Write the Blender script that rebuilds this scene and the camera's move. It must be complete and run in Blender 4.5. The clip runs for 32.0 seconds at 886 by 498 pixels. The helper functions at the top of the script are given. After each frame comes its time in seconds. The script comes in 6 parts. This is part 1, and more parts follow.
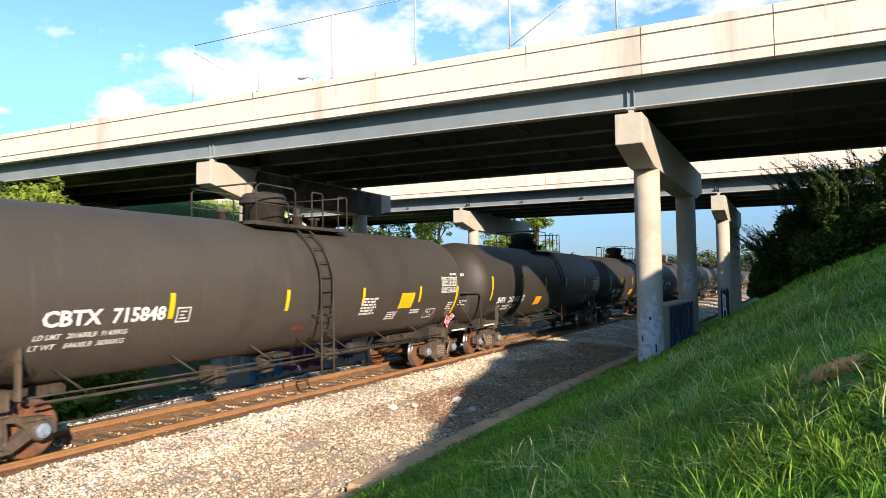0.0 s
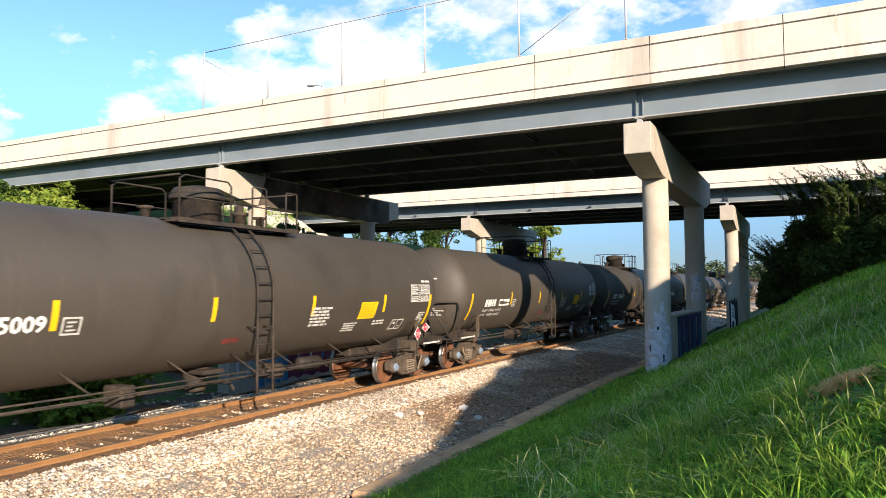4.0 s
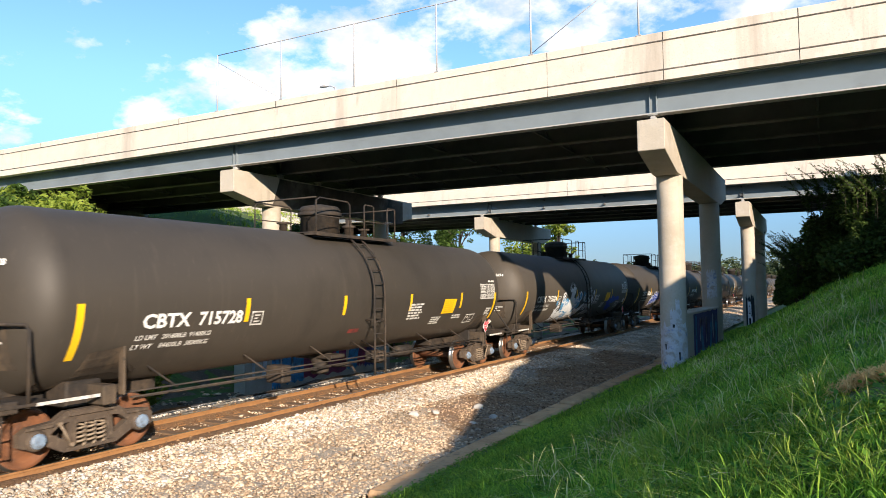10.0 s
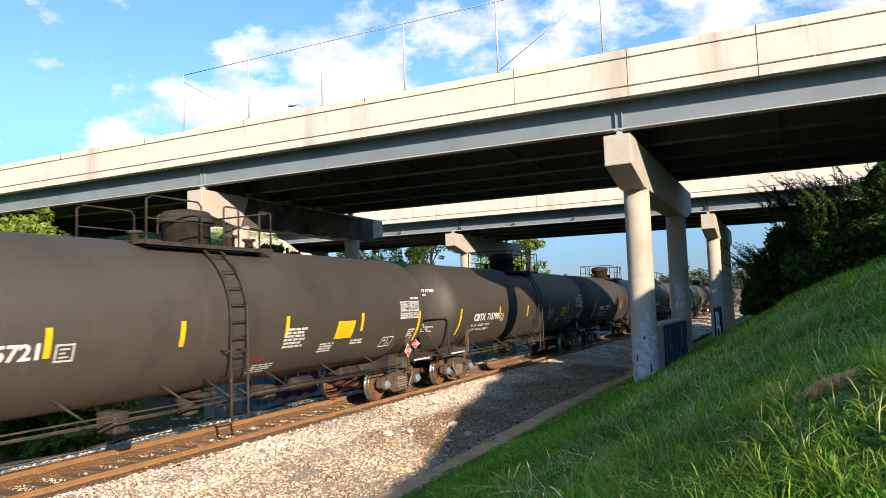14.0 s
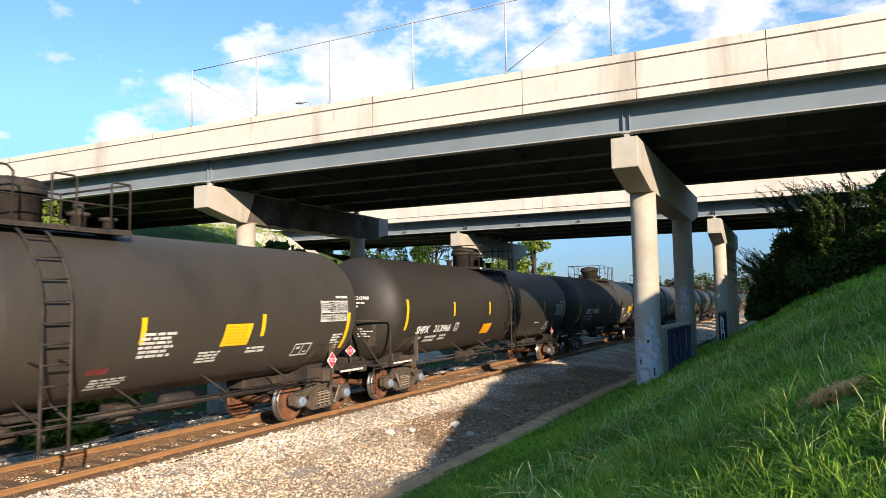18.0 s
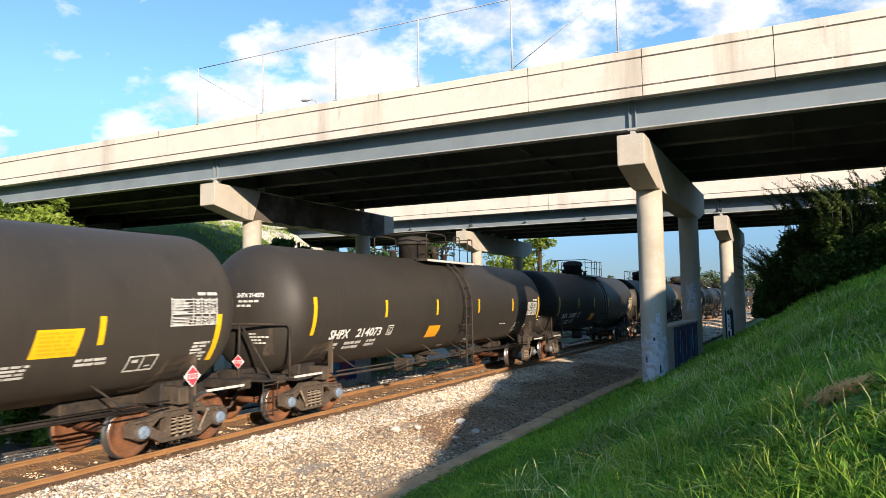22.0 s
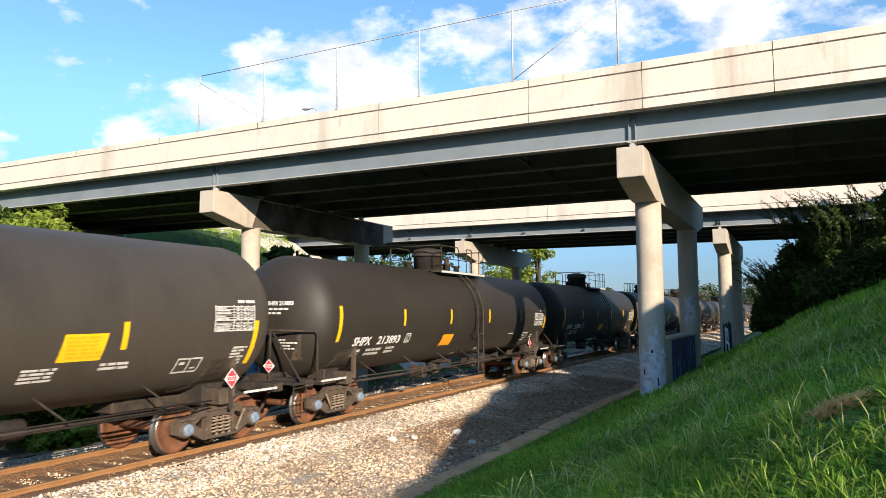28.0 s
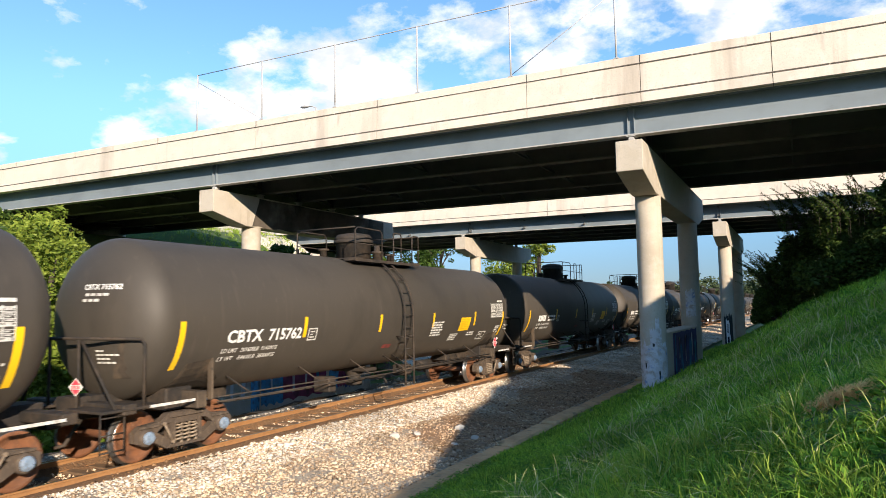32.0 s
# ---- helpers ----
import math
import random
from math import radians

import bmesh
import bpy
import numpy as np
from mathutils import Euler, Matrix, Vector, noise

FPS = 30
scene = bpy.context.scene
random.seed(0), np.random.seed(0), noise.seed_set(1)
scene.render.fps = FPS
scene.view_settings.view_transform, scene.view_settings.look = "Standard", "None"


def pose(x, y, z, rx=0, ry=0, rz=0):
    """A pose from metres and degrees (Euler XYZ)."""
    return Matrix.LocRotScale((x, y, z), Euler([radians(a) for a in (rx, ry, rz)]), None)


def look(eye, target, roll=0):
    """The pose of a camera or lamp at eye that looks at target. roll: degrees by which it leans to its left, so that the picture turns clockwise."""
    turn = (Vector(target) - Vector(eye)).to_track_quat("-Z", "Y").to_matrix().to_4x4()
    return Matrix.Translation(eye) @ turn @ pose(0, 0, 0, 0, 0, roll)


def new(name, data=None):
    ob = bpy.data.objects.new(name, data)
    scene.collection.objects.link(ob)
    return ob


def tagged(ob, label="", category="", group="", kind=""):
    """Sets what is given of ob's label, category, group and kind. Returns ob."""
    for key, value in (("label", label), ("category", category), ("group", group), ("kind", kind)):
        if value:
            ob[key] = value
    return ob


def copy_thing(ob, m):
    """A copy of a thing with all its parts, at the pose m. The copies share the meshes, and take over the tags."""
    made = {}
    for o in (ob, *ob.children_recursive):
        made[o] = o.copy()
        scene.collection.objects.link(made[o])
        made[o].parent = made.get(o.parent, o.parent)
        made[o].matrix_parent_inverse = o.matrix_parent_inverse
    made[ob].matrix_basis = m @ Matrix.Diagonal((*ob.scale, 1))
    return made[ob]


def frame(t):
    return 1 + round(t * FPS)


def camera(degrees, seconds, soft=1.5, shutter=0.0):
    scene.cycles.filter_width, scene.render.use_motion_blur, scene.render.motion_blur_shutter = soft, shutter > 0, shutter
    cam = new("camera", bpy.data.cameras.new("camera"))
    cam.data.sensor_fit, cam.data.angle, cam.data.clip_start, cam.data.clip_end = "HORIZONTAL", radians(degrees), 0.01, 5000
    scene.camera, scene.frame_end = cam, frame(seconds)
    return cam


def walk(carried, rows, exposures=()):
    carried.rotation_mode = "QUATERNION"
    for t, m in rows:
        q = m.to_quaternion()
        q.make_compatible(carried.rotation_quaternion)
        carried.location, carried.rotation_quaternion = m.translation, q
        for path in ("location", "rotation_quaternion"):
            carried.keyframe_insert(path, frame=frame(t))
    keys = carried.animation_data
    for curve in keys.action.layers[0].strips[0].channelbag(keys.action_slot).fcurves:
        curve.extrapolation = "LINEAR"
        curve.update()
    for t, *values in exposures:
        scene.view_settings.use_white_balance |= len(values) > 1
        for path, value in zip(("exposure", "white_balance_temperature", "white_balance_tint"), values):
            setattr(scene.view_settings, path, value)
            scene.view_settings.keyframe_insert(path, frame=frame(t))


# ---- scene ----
# ---- camera: a phone held by someone low on the grass slope ----
cam = camera(65.66, 32.0, soft=0.7, shutter=0.06)
EYE = (0.0, 0.0, 2.68)
TURNS = [(0, 92.64, 0.70, 27.31), (0.5, 92.63, 0.72, 27.20), (1, 92.76, 0.71, 27.26), (1.5, 92.79, 0.75, 27.49), (2, 92.85, 0.55, 27.58), (2.5, 92.67, 0.28, 27.70), (3, 93.09, 0.03, 27.94), (3.5, 93.31, 0.23, 27.99), (5.5, 93.12, -0.17, 27.47), (6, 93.31, -0.28, 27.81), (6.5, 93.31, -0.69, 27.96), (7, 93.44, -0.72, 27.33), (7.5, 93.17, -0.44, 27.32), (8, 92.93, -0.04, 27.35), (8.5, 92.96, -0.13, 27.51), (9, 93.22, 0.29, 27.85), (9.5, 93.39, 0.57, 28.52), (10, 93.24, 0.65, 29.07), (10.5, 93.50, 0.80, 29.24), (11, 93.99, 1.27, 28.67), (11.5, 94.92, 1.65, 28.30), (12, 95.07, 2.16, 27.73), (12.5, 95.07, 2.15, 27.71), (13, 94.56, 1.91, 27.75), (13.5, 94.46, 1.92, 27.39), (14, 94.59, 1.86, 26.75), (14.5, 95.00, 1.84, 27.57), (16.5, 95.39, 1.43, 27.21), (17, 95.10, 1.01, 26.90), (17.5, 94.75, 0.96, 27.11), (18, 94.58, 0.81, 27.09), (18.5, 94.39, 0.83, 27.21), (19, 94.45, 0.60, 27.06), (19.5, 94.40, 0.50, 26.96), (20, 94.45, 0.89, 27.58), (20.5, 94.50, 0.62, 27.12), (21, 94.48, 0.70, 27.37), (21.5, 94.40, 0.82, 27.50), (22, 94.37, 0.78, 27.56), (22.5, 94.61, 0.72, 27.50), (23, 94.56, 0.69, 27.51), (23.5, 94.93, 0.66, 27.51), (24, 95.13, 0.45, 27.50), (24.5, 95.12, 0.26, 27.62), (25, 95.06, 0.24, 27.80), (25.5, 95.12, 0.16, 27.75), (27.5, 95.12, -0.14, 27.48), (28, 95.19, 0.12, 27.40), (28.5, 95.05, 0.51, 27.27), (29, 94.95, 0.56, 27.42), (29.5, 94.99, 0.44, 27.56), (30, 94.73, 0.78, 27.65), (30.5, 94.84, 0.73, 27.49), (31, 94.96, 0.72, 27.67), (31.5, 94.95, 0.78, 27.49), (32, 94.88, 0.87, 27.49)]
walk(cam, [(t, pose(*EYE, rx, ry, rz)) for t, rx, ry, rz in TURNS], [(0, 0.80, 6650, 13.5), (8, 0.76, 6650, 13.5), (12, 0.71, 6600, 13), (19, 0.66, 6600, 12.5), (24, 0.66, 6600, 12.5), (32, 0.69, 6600, 12.5)])

# ---- world, sun ----
SUN_AZ, SUN_EL = radians(50), radians(17.2)   # azimuth from -y towards +x
sun_dir = Vector((math.sin(SUN_AZ) * math.cos(SUN_EL), -math.cos(SUN_AZ) * math.cos(SUN_EL), math.sin(SUN_EL)))
SUN_POWER, SKY_POWER = 5.0, 0.098
sun = new("sun", bpy.data.lights.new("sun", "SUN"))
sun.data.energy, sun.data.angle, sun.data.color = SUN_POWER, radians(0.6), (1.0, 0.86, 0.68)
sun.matrix_world = look(sun_dir * 100, (0, 0, 0))


def build_world():
    w = bpy.data.worlds.new("sky")
    scene.world = w
    w.use_nodes = True
    nt = w.node_tree
    N, K = nt.nodes, nt.links
    N.clear()
    sky = N.new("ShaderNodeTexSky")
    sky.sky_type, sky.sun_disc = "NISHITA", False
    sky.sun_elevation = SUN_EL
    sky.sun_rotation = math.atan2(sun_dir.x, sun_dir.y)
    sky.air_density, sky.dust_density, sky.ozone_density = 1.0, 0.1, 2.5
    co = N.new("ShaderNodeTexCoord")
    # clouds lie on a flat layer: direction divided by its height
    sep = N.new("ShaderNodeSeparateXYZ")
    K.new(co.outputs["Generated"], sep.inputs[0])
    zz = N.new("ShaderNodeMath"); zz.operation = "MAXIMUM"; zz.inputs[1].default_value = 0.0
    K.new(sep.outputs["Z"], zz.inputs[0])
    za = N.new("ShaderNodeMath"); za.operation = "ADD"; za.inputs[1].default_value = 0.35
    K.new(zz.outputs[0], za.inputs[0])
    dv = N.new("ShaderNodeVectorMath"); dv.operation = "DIVIDE"
    cmb = N.new("ShaderNodeCombineXYZ")
    for i in range(3):
        K.new(za.outputs[0], cmb.inputs[i])
    K.new(co.outputs["Generated"], dv.inputs[0]); K.new(cmb.outputs[0], dv.inputs[1])

    def fbm(scale, detail, rough, off):
        mp = N.new("ShaderNodeMapping"); mp.inputs["Location"].default_value = off
        K.new(dv.outputs[0], mp.inputs[0])
        n = N.new("ShaderNodeTexNoise")
        n.inputs["Scale"].default_value, n.inputs["Detail"].default_value, n.inputs["Roughness"].default_value = scale, detail, rough
        K.new(mp.outputs[0], n.inputs["Vector"])
        return n.outputs["Fac"]

    thin = N.new("ShaderNodeMath"); thin.operation = "SUBTRACT"; thin.inputs[1].default_value = 0.045
    K.new(fbm(6.5, 12, 0.60, (0.3, 0.1, 0)), thin.inputs[0])
    fac = thin.outputs[0]
    # great cloud banks over the bridge: direction (yaw to the left of +y, height), radius, weight
    for yaw, el, rad, amt in ((45, 17.5, 0.10, 0.18), (39, 18.5, 0.12, 0.21), (33, 19.5, 0.11, 0.19), (27, 21, 0.10, 0.15), (19, 22, 0.14, 0.19), (9, 23, 0.16, 0.20), (51, 13, 0.09, 0.20), (62, 11, 0.06, 0.14), (56, 22, 0.12, 0.06), (-1, 22, 0.16, 0.20)):
        yr, er = radians(yaw), radians(el)
        d = N.new("ShaderNodeVectorMath"); d.operation = "DISTANCE"
        d.inputs[1].default_value = (-math.sin(yr) * math.cos(er), math.cos(yr) * math.cos(er), math.sin(er))
        K.new(co.outputs["Generated"], d.inputs[0])
        mr = N.new("ShaderNodeMapRange"); mr.interpolation_type = "SMOOTHSTEP"
        mr.inputs["From Min"].default_value, mr.inputs["From Max"].default_value = rad, rad * 0.25
        mr.inputs["To Min"].default_value, mr.inputs["To Max"].default_value = 0.0, amt
        K.new(d.outputs["Value"], mr.inputs["Value"])
        a = N.new("ShaderNodeMath"); a.operation = "ADD"
        K.new(fac, a.inputs[0]); K.new(mr.outputs[0], a.inputs[1])
        fac = a.outputs[0]
    # clear of cloud close to the horizon
    low = N.new("ShaderNodeMapRange"); low.interpolation_type = "SMOOTHSTEP"
    low.inputs["From Min"].default_value, low.inputs["From Max"].default_value = 0.06, 0.18
    low.inputs["To Min"].default_value, low.inputs["To Max"].default_value = -0.35, 0.0
    K.new(sep.outputs["Z"], low.inputs["Value"])
    a = N.new("ShaderNodeMath"); a.operation = "ADD"
    K.new(fac, a.inputs[0]); K.new(low.outputs[0], a.inputs[1])
    fac = a.outputs[0]
    ramp = N.new("ShaderNodeValToRGB")
    ramp.color_ramp.elements[0].position, ramp.color_ramp.elements[1].position = 0.55, 0.72
    K.new(fac, ramp.inputs[0])
    tint = N.new("ShaderNodeMix"); tint.data_type = "RGBA"; tint.blend_type = "MULTIPLY"; tint.inputs[0].default_value = 1.0
    tint.inputs[7].default_value = SKY_TINT
    K.new(sky.outputs[0], tint.inputs[6])
    haze = N.new("ShaderNodeMapRange"); haze.interpolation_type = "SMOOTHSTEP"
    haze.inputs["From Min"].default_value, haze.inputs["From Max"].default_value = 0.0, 0.30
    haze.inputs["To Min"].default_value, haze.inputs["To Max"].default_value = 0.0, 1.0
    K.new(sep.outputs["Z"], haze.inputs["Value"])
    low_tint = N.new("ShaderNodeMix"); low_tint.data_type = "RGBA"
    low_tint.inputs[6].default_value, low_tint.inputs[7].default_value = (0.27, 0.285, 0.44, 1), (1, 1, 1, 1)
    K.new(haze.outputs[0], low_tint.inputs[0])
    dim = N.new("ShaderNodeVectorMath"); dim.operation = "MULTIPLY"
    K.new(tint.outputs[2], dim.inputs[0]); K.new(low_tint.outputs[2], dim.inputs[1])
    mix = N.new("ShaderNodeMix"); mix.data_type = "RGBA"
    # greyer hollows inside the clouds
    grey = N.new("ShaderNodeMapRange"); grey.interpolation_type = "SMOOTHSTEP"
    grey.inputs["From Min"].default_value, grey.inputs["From Max"].default_value = 0.44, 0.62
    K.new(fbm(9.0, 8, 0.55, (1.7, 0.4, 2.0)), grey.inputs["Value"])
    body = N.new("ShaderNodeMix"); body.data_type = "RGBA"
    body.inputs[6].default_value, body.inputs[7].default_value = CLOUD, CLOUD_SHADE
    K.new(grey.outputs[0], body.inputs[0]); K.new(body.outputs[2], mix.inputs[7])
    K.new(ramp.outputs[0], mix.inputs[0]); K.new(dim.outputs[0], mix.inputs[6])
    bg = N.new("ShaderNodeBackground"); bg.inputs[1].default_value = SKY_POWER
    K.new(mix.outputs[2], bg.inputs[0])
    out = N.new("ShaderNodeOutputWorld")
    K.new(bg.outputs[0], out.inputs[0])


SKY_TINT, CLOUD, CLOUD_SHADE = (1.14, 1.48, 1.58, 1), (8.4, 8.4, 8.5, 1), (5.6, 6.1, 6.7, 1)
build_world()

# ---- materials ----


def material(name, base, rough=0.7, metal=0.0, var=(), bump=None, spec=0.5, obj_random=0.0):
    """A surface whose base colour is changed by layers of noise: var = (scale, colour, low, high, stretch)."""
    m = bpy.data.materials.new(name)
    m.use_nodes = True
    nt = m.node_tree
    N, K = nt.nodes, nt.links
    b = N["Principled BSDF"]
    b.inputs["Roughness"].default_value, b.inputs["Metallic"].default_value = rough, metal
    b.inputs["Specular IOR Level"].default_value = spec
    co = N.new("ShaderNodeTexCoord")
    col = None
    for k, (scale, colour, lo, hi, stretch) in enumerate(var):
        mp = N.new("ShaderNodeMapping")
        mp.inputs["Scale"].default_value = stretch
        mp.inputs["Location"].default_value = (3.1 * k, 1.7 * k, 0.9 * k)
        K.new(co.outputs["Object"], mp.inputs[0])
        n = N.new("ShaderNodeTexNoise")
        n.inputs["Scale"].default_value, n.inputs["Detail"].default_value, n.inputs["Roughness"].default_value = scale, 6, 0.62
        K.new(mp.outputs[0], n.inputs["Vector"])
        r = N.new("ShaderNodeMapRange")
        r.inputs["From Min"].default_value, r.inputs["From Max"].default_value = lo, hi
        K.new(n.outputs["Fac"], r.inputs["Value"])
        mix = N.new("ShaderNodeMix"); mix.data_type = "RGBA"
        mix.inputs[6].default_value, mix.inputs[7].default_value = (*base, 1), (*colour, 1)
        if col:
            K.new(col, mix.inputs[6])
        K.new(r.outputs[0], mix.inputs[0])
        col = mix.outputs[2]
    if obj_random:
        oi = N.new("ShaderNodeObjectInfo")
        r = N.new("ShaderNodeMapRange")
        r.inputs["To Min"].default_value, r.inputs["To Max"].default_value = 1 - obj_random, 1 + obj_random
        K.new(oi.outputs["Random"], r.inputs["Value"])
        hs = N.new("ShaderNodeHueSaturation")
        K.new(r.outputs[0], hs.inputs["Value"])
        if col:
            K.new(col, hs.inputs["Color"])
        else:
            hs.inputs["Color"].default_value = (*base, 1)
        col = hs.outputs[0]
    if col:
        K.new(col, b.inputs["Base Color"])
    else:
        b.inputs["Base Color"].default_value = (*base, 1)
    if bump:
        scale, depth, dist = bump
        n = N.new("ShaderNodeTexNoise")
        n.inputs["Scale"].default_value, n.inputs["Detail"].default_value = scale, 5
        K.new(co.outputs["Object"], n.inputs["Vector"])
        bp = N.new("ShaderNodeBump")
        bp.inputs["Strength"].default_value, bp.inputs["Distance"].default_value = depth, dist
        K.new(n.outputs["Fac"], bp.inputs["Height"])
        K.new(bp.outputs[0], b.inputs["Normal"])
    return m


def island_material(name, dark, light, rough=0.8, translucent=0.0, hue=0.0):
    """Colours that change from piece to piece of one joined mesh."""
    m = bpy.data.materials.new(name)
    m.use_nodes = True
    N, K = m.node_tree.nodes, m.node_tree.links
    b = N["Principled BSDF"]
    b.inputs["Roughness"].default_value = rough
    b.inputs["Specular IOR Level"].default_value = 0.15
    g = N.new("ShaderNodeNewGeometry")
    mix = N.new("ShaderNodeMix"); mix.data_type = "RGBA"
    mix.inputs[6].default_value, mix.inputs[7].default_value = (*dark, 1), (*light, 1)
    K.new(g.outputs["Random Per Island"], mix.inputs[0])
    co = N.new("ShaderNodeTexCoord")
    n = N.new("ShaderNodeTexNoise"); n.inputs["Scale"].default_value = 0.55; n.inputs["Detail"].default_value = 3
    K.new(co.outputs["Object"], n.inputs["Vector"])
    r = N.new("ShaderNodeMapRange")
    r.inputs["From Min"].default_value, r.inputs["From Max"].default_value = 0.3, 0.7
    r.inputs["To Min"].default_value, r.inputs["To Max"].default_value = 0.65, 1.3
    K.new(n.outputs["Fac"], r.inputs["Value"])
    hs = N.new("ShaderNodeHueSaturation")
    K.new(r.outputs[0], hs.inputs["Value"]); K.new(mix.outputs[2], hs.inputs["Color"])
    K.new(hs.outputs[0], b.inputs["Base Color"])
    if translucent:
        t = N.new("ShaderNodeBsdfTranslucent")
        K.new(hs.outputs[0], t.inputs["Color"])
        ms = N.new("ShaderNodeMixShader"); ms.inputs[0].default_value = translucent
        K.new(b.outputs[0], ms.inputs[1]); K.new(t.outputs[0], ms.inputs[2])
        K.new(ms.outputs[0], N["Material Output"].inputs["Surface"])
    return m


ALL = (1, 1, 1)
CONCRETE = material("concrete", (0.68, 0.61, 0.52), 0.85, var=((0.35, (0.56, 0.50, 0.43), 0.45, 0.75, ALL), (2.5, (0.70, 0.65, 0.58), 0.5, 0.8, ALL), (0.7, (0.36, 0.30, 0.24), 0.56, 0.80, (1.0, 1.0, 0.10)), (1.9, (0.30, 0.26, 0.22), 0.60, 0.80, (1.2, 1.5, 0.25)), (30, (0.38, 0.35, 0.30), 0.55, 0.8, ALL)), bump=(14, 0.25, 0.02))
CONCRETE_PIER = material("pier_concrete", (0.51, 0.45, 0.365), 0.85, var=((0.5, (0.40, 0.345, 0.27), 0.42, 0.72, ALL), (3, (0.53, 0.49, 0.43), 0.5, 0.8, ALL), (1.6, (0.24, 0.21, 0.18), 0.6, 0.8, (1.5, 1.5, 0.14)), (25, (0.34, 0.31, 0.27), 0.55, 0.8, ALL)), bump=(18, 0.3, 0.015))
DIRTLINE = material("weathered_groove", (0.12, 0.10, 0.085), 0.95, var=((3, (0.30, 0.27, 0.23), 0.5, 0.7, ALL), (14, (0.07, 0.06, 0.05), 0.45, 0.7, ALL)))
KERB = material("dirty_kerb", (0.64, 0.40, 0.21), 0.95, var=((1.2, (0.46, 0.28, 0.145), 0.4, 0.65, ALL), (9, (0.58, 0.41, 0.25), 0.5, 0.75, ALL), (2.2, (0.13, 0.12, 0.07), 0.58, 0.72, ALL)), bump=(12, 0.5, 0.03))
JOINT = material("joint_filler", (0.06, 0.055, 0.05), 0.9)
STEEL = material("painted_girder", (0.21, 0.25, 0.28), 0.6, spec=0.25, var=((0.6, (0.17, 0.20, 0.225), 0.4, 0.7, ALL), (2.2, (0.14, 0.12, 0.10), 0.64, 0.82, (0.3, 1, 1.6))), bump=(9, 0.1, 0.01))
# darker copies of the girder steel, with the underside's shade in their colour
SHADED_STEEL = material("shaded_girder", (0.115, 0.117, 0.120), 0.8, spec=0.15, var=((0.6, (0.075, 0.075, 0.075), 0.4, 0.7, ALL), (2.2, (0.14, 0.135, 0.125), 0.62, 0.82, (0.3, 1, 1.6))))
SHADED_FLANGE = material("shaded_flange", (0.17, 0.165, 0.155), 0.8, spec=0.15, var=((0.8, (0.09, 0.088, 0.085), 0.42, 0.66, ALL), (3, (0.30, 0.29, 0.27), 0.64, 0.74, (0.4, 1, 1))))
# pier soot, its dark tone also holding the shade on the cap face
SOOT_SHADE = material("soot_and_shade", (0.12, 0.100, 0.080), 0.95, spec=0.15, var=((0.9, (0.055, 0.049, 0.043), 0.42, 0.64, ALL), (0.6, (0.24, 0.215, 0.185), 0.56, 0.74, ALL)))
# sun on the front flange put into a pale tone; bearings share it
FLANGE = material("pale_sunlit_steel", (0.42, 0.41, 0.39), 0.55, var=((0.8, (0.30, 0.30, 0.29), 0.45, 0.7, ALL), (6, (0.22, 0.17, 0.12), 0.62, 0.78, ALL)))
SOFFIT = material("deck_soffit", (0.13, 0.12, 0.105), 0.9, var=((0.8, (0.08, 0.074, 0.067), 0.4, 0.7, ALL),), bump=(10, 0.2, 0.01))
GALV = material("galvanised_steel", (0.50, 0.50, 0.51), 0.55, 0.1, var=((3, (0.40, 0.40, 0.41), 0.4, 0.7, ALL),))
def tank_paint(name, base, dusty, film, rough):
    """Black paint under a thin film of dust, thicker in soft drifts along the shell."""
    m = material(name, base, rough, var=((0.35, dusty, 0.35, 0.75, (1, 0.4, 1)), (7, tuple(1.25 * c for c in dusty), 0.60, 0.82, (1, 1.5, 0.5)), (2.6, tuple(1.15 * c for c in dusty), 0.58, 0.80, (1, 2.2, 0.12)), (0.9, tuple(0.8 * c for c in base), 0.52, 0.75, (1, 1.2, 0.5))), bump=(1.2, 0.05, 0.02), obj_random=0.15, spec=0.38)
    b = m.node_tree.nodes["Principled BSDF"]
    b.inputs["Sheen Weight"].default_value, b.inputs["Sheen Roughness"].default_value = film, 0.45
    b.inputs["Sheen Tint"].default_value = (0.80, 0.66, 0.50, 1)
    return m


TANK = tank_paint("tank_paint", (0.050, 0.043, 0.0355), (0.068, 0.057, 0.045), 0.03, 0.58)
TANK_BLACK = tank_paint("black_tank_paint", (0.027, 0.0235, 0.0195), (0.039, 0.032, 0.025), 0.02, 0.56)
UNDER = material("dusty_running_gear", (0.032, 0.028, 0.025), 0.75, spec=0.25, var=((2.0, (0.085, 0.062, 0.044), 0.4, 0.7, ALL), (11, (0.020, 0.018, 0.017), 0.5, 0.75, ALL)), bump=(20, 0.3, 0.01))
DUST = material("dusty_cast_steel", (0.098, 0.070, 0.049), 0.8, var=((3.0, (0.060, 0.045, 0.034), 0.4, 0.7, ALL), (14, (0.20, 0.155, 0.11), 0.55, 0.8, ALL)), bump=(25, 0.3, 0.008))
SPRING = material("dusty_spring_steel", (0.27, 0.21, 0.15), 0.8, var=((9, (0.14, 0.10, 0.07), 0.45, 0.7, ALL),))
SADDLE = material("dust_streaked_saddle", (0.050, 0.041, 0.033), 0.8, spec=0.2, var=((1.5, (0.14, 0.103, 0.070), 0.42, 0.68, (1, 1, 0.5)), (9, (0.03, 0.026, 0.023), 0.5, 0.75, ALL)))
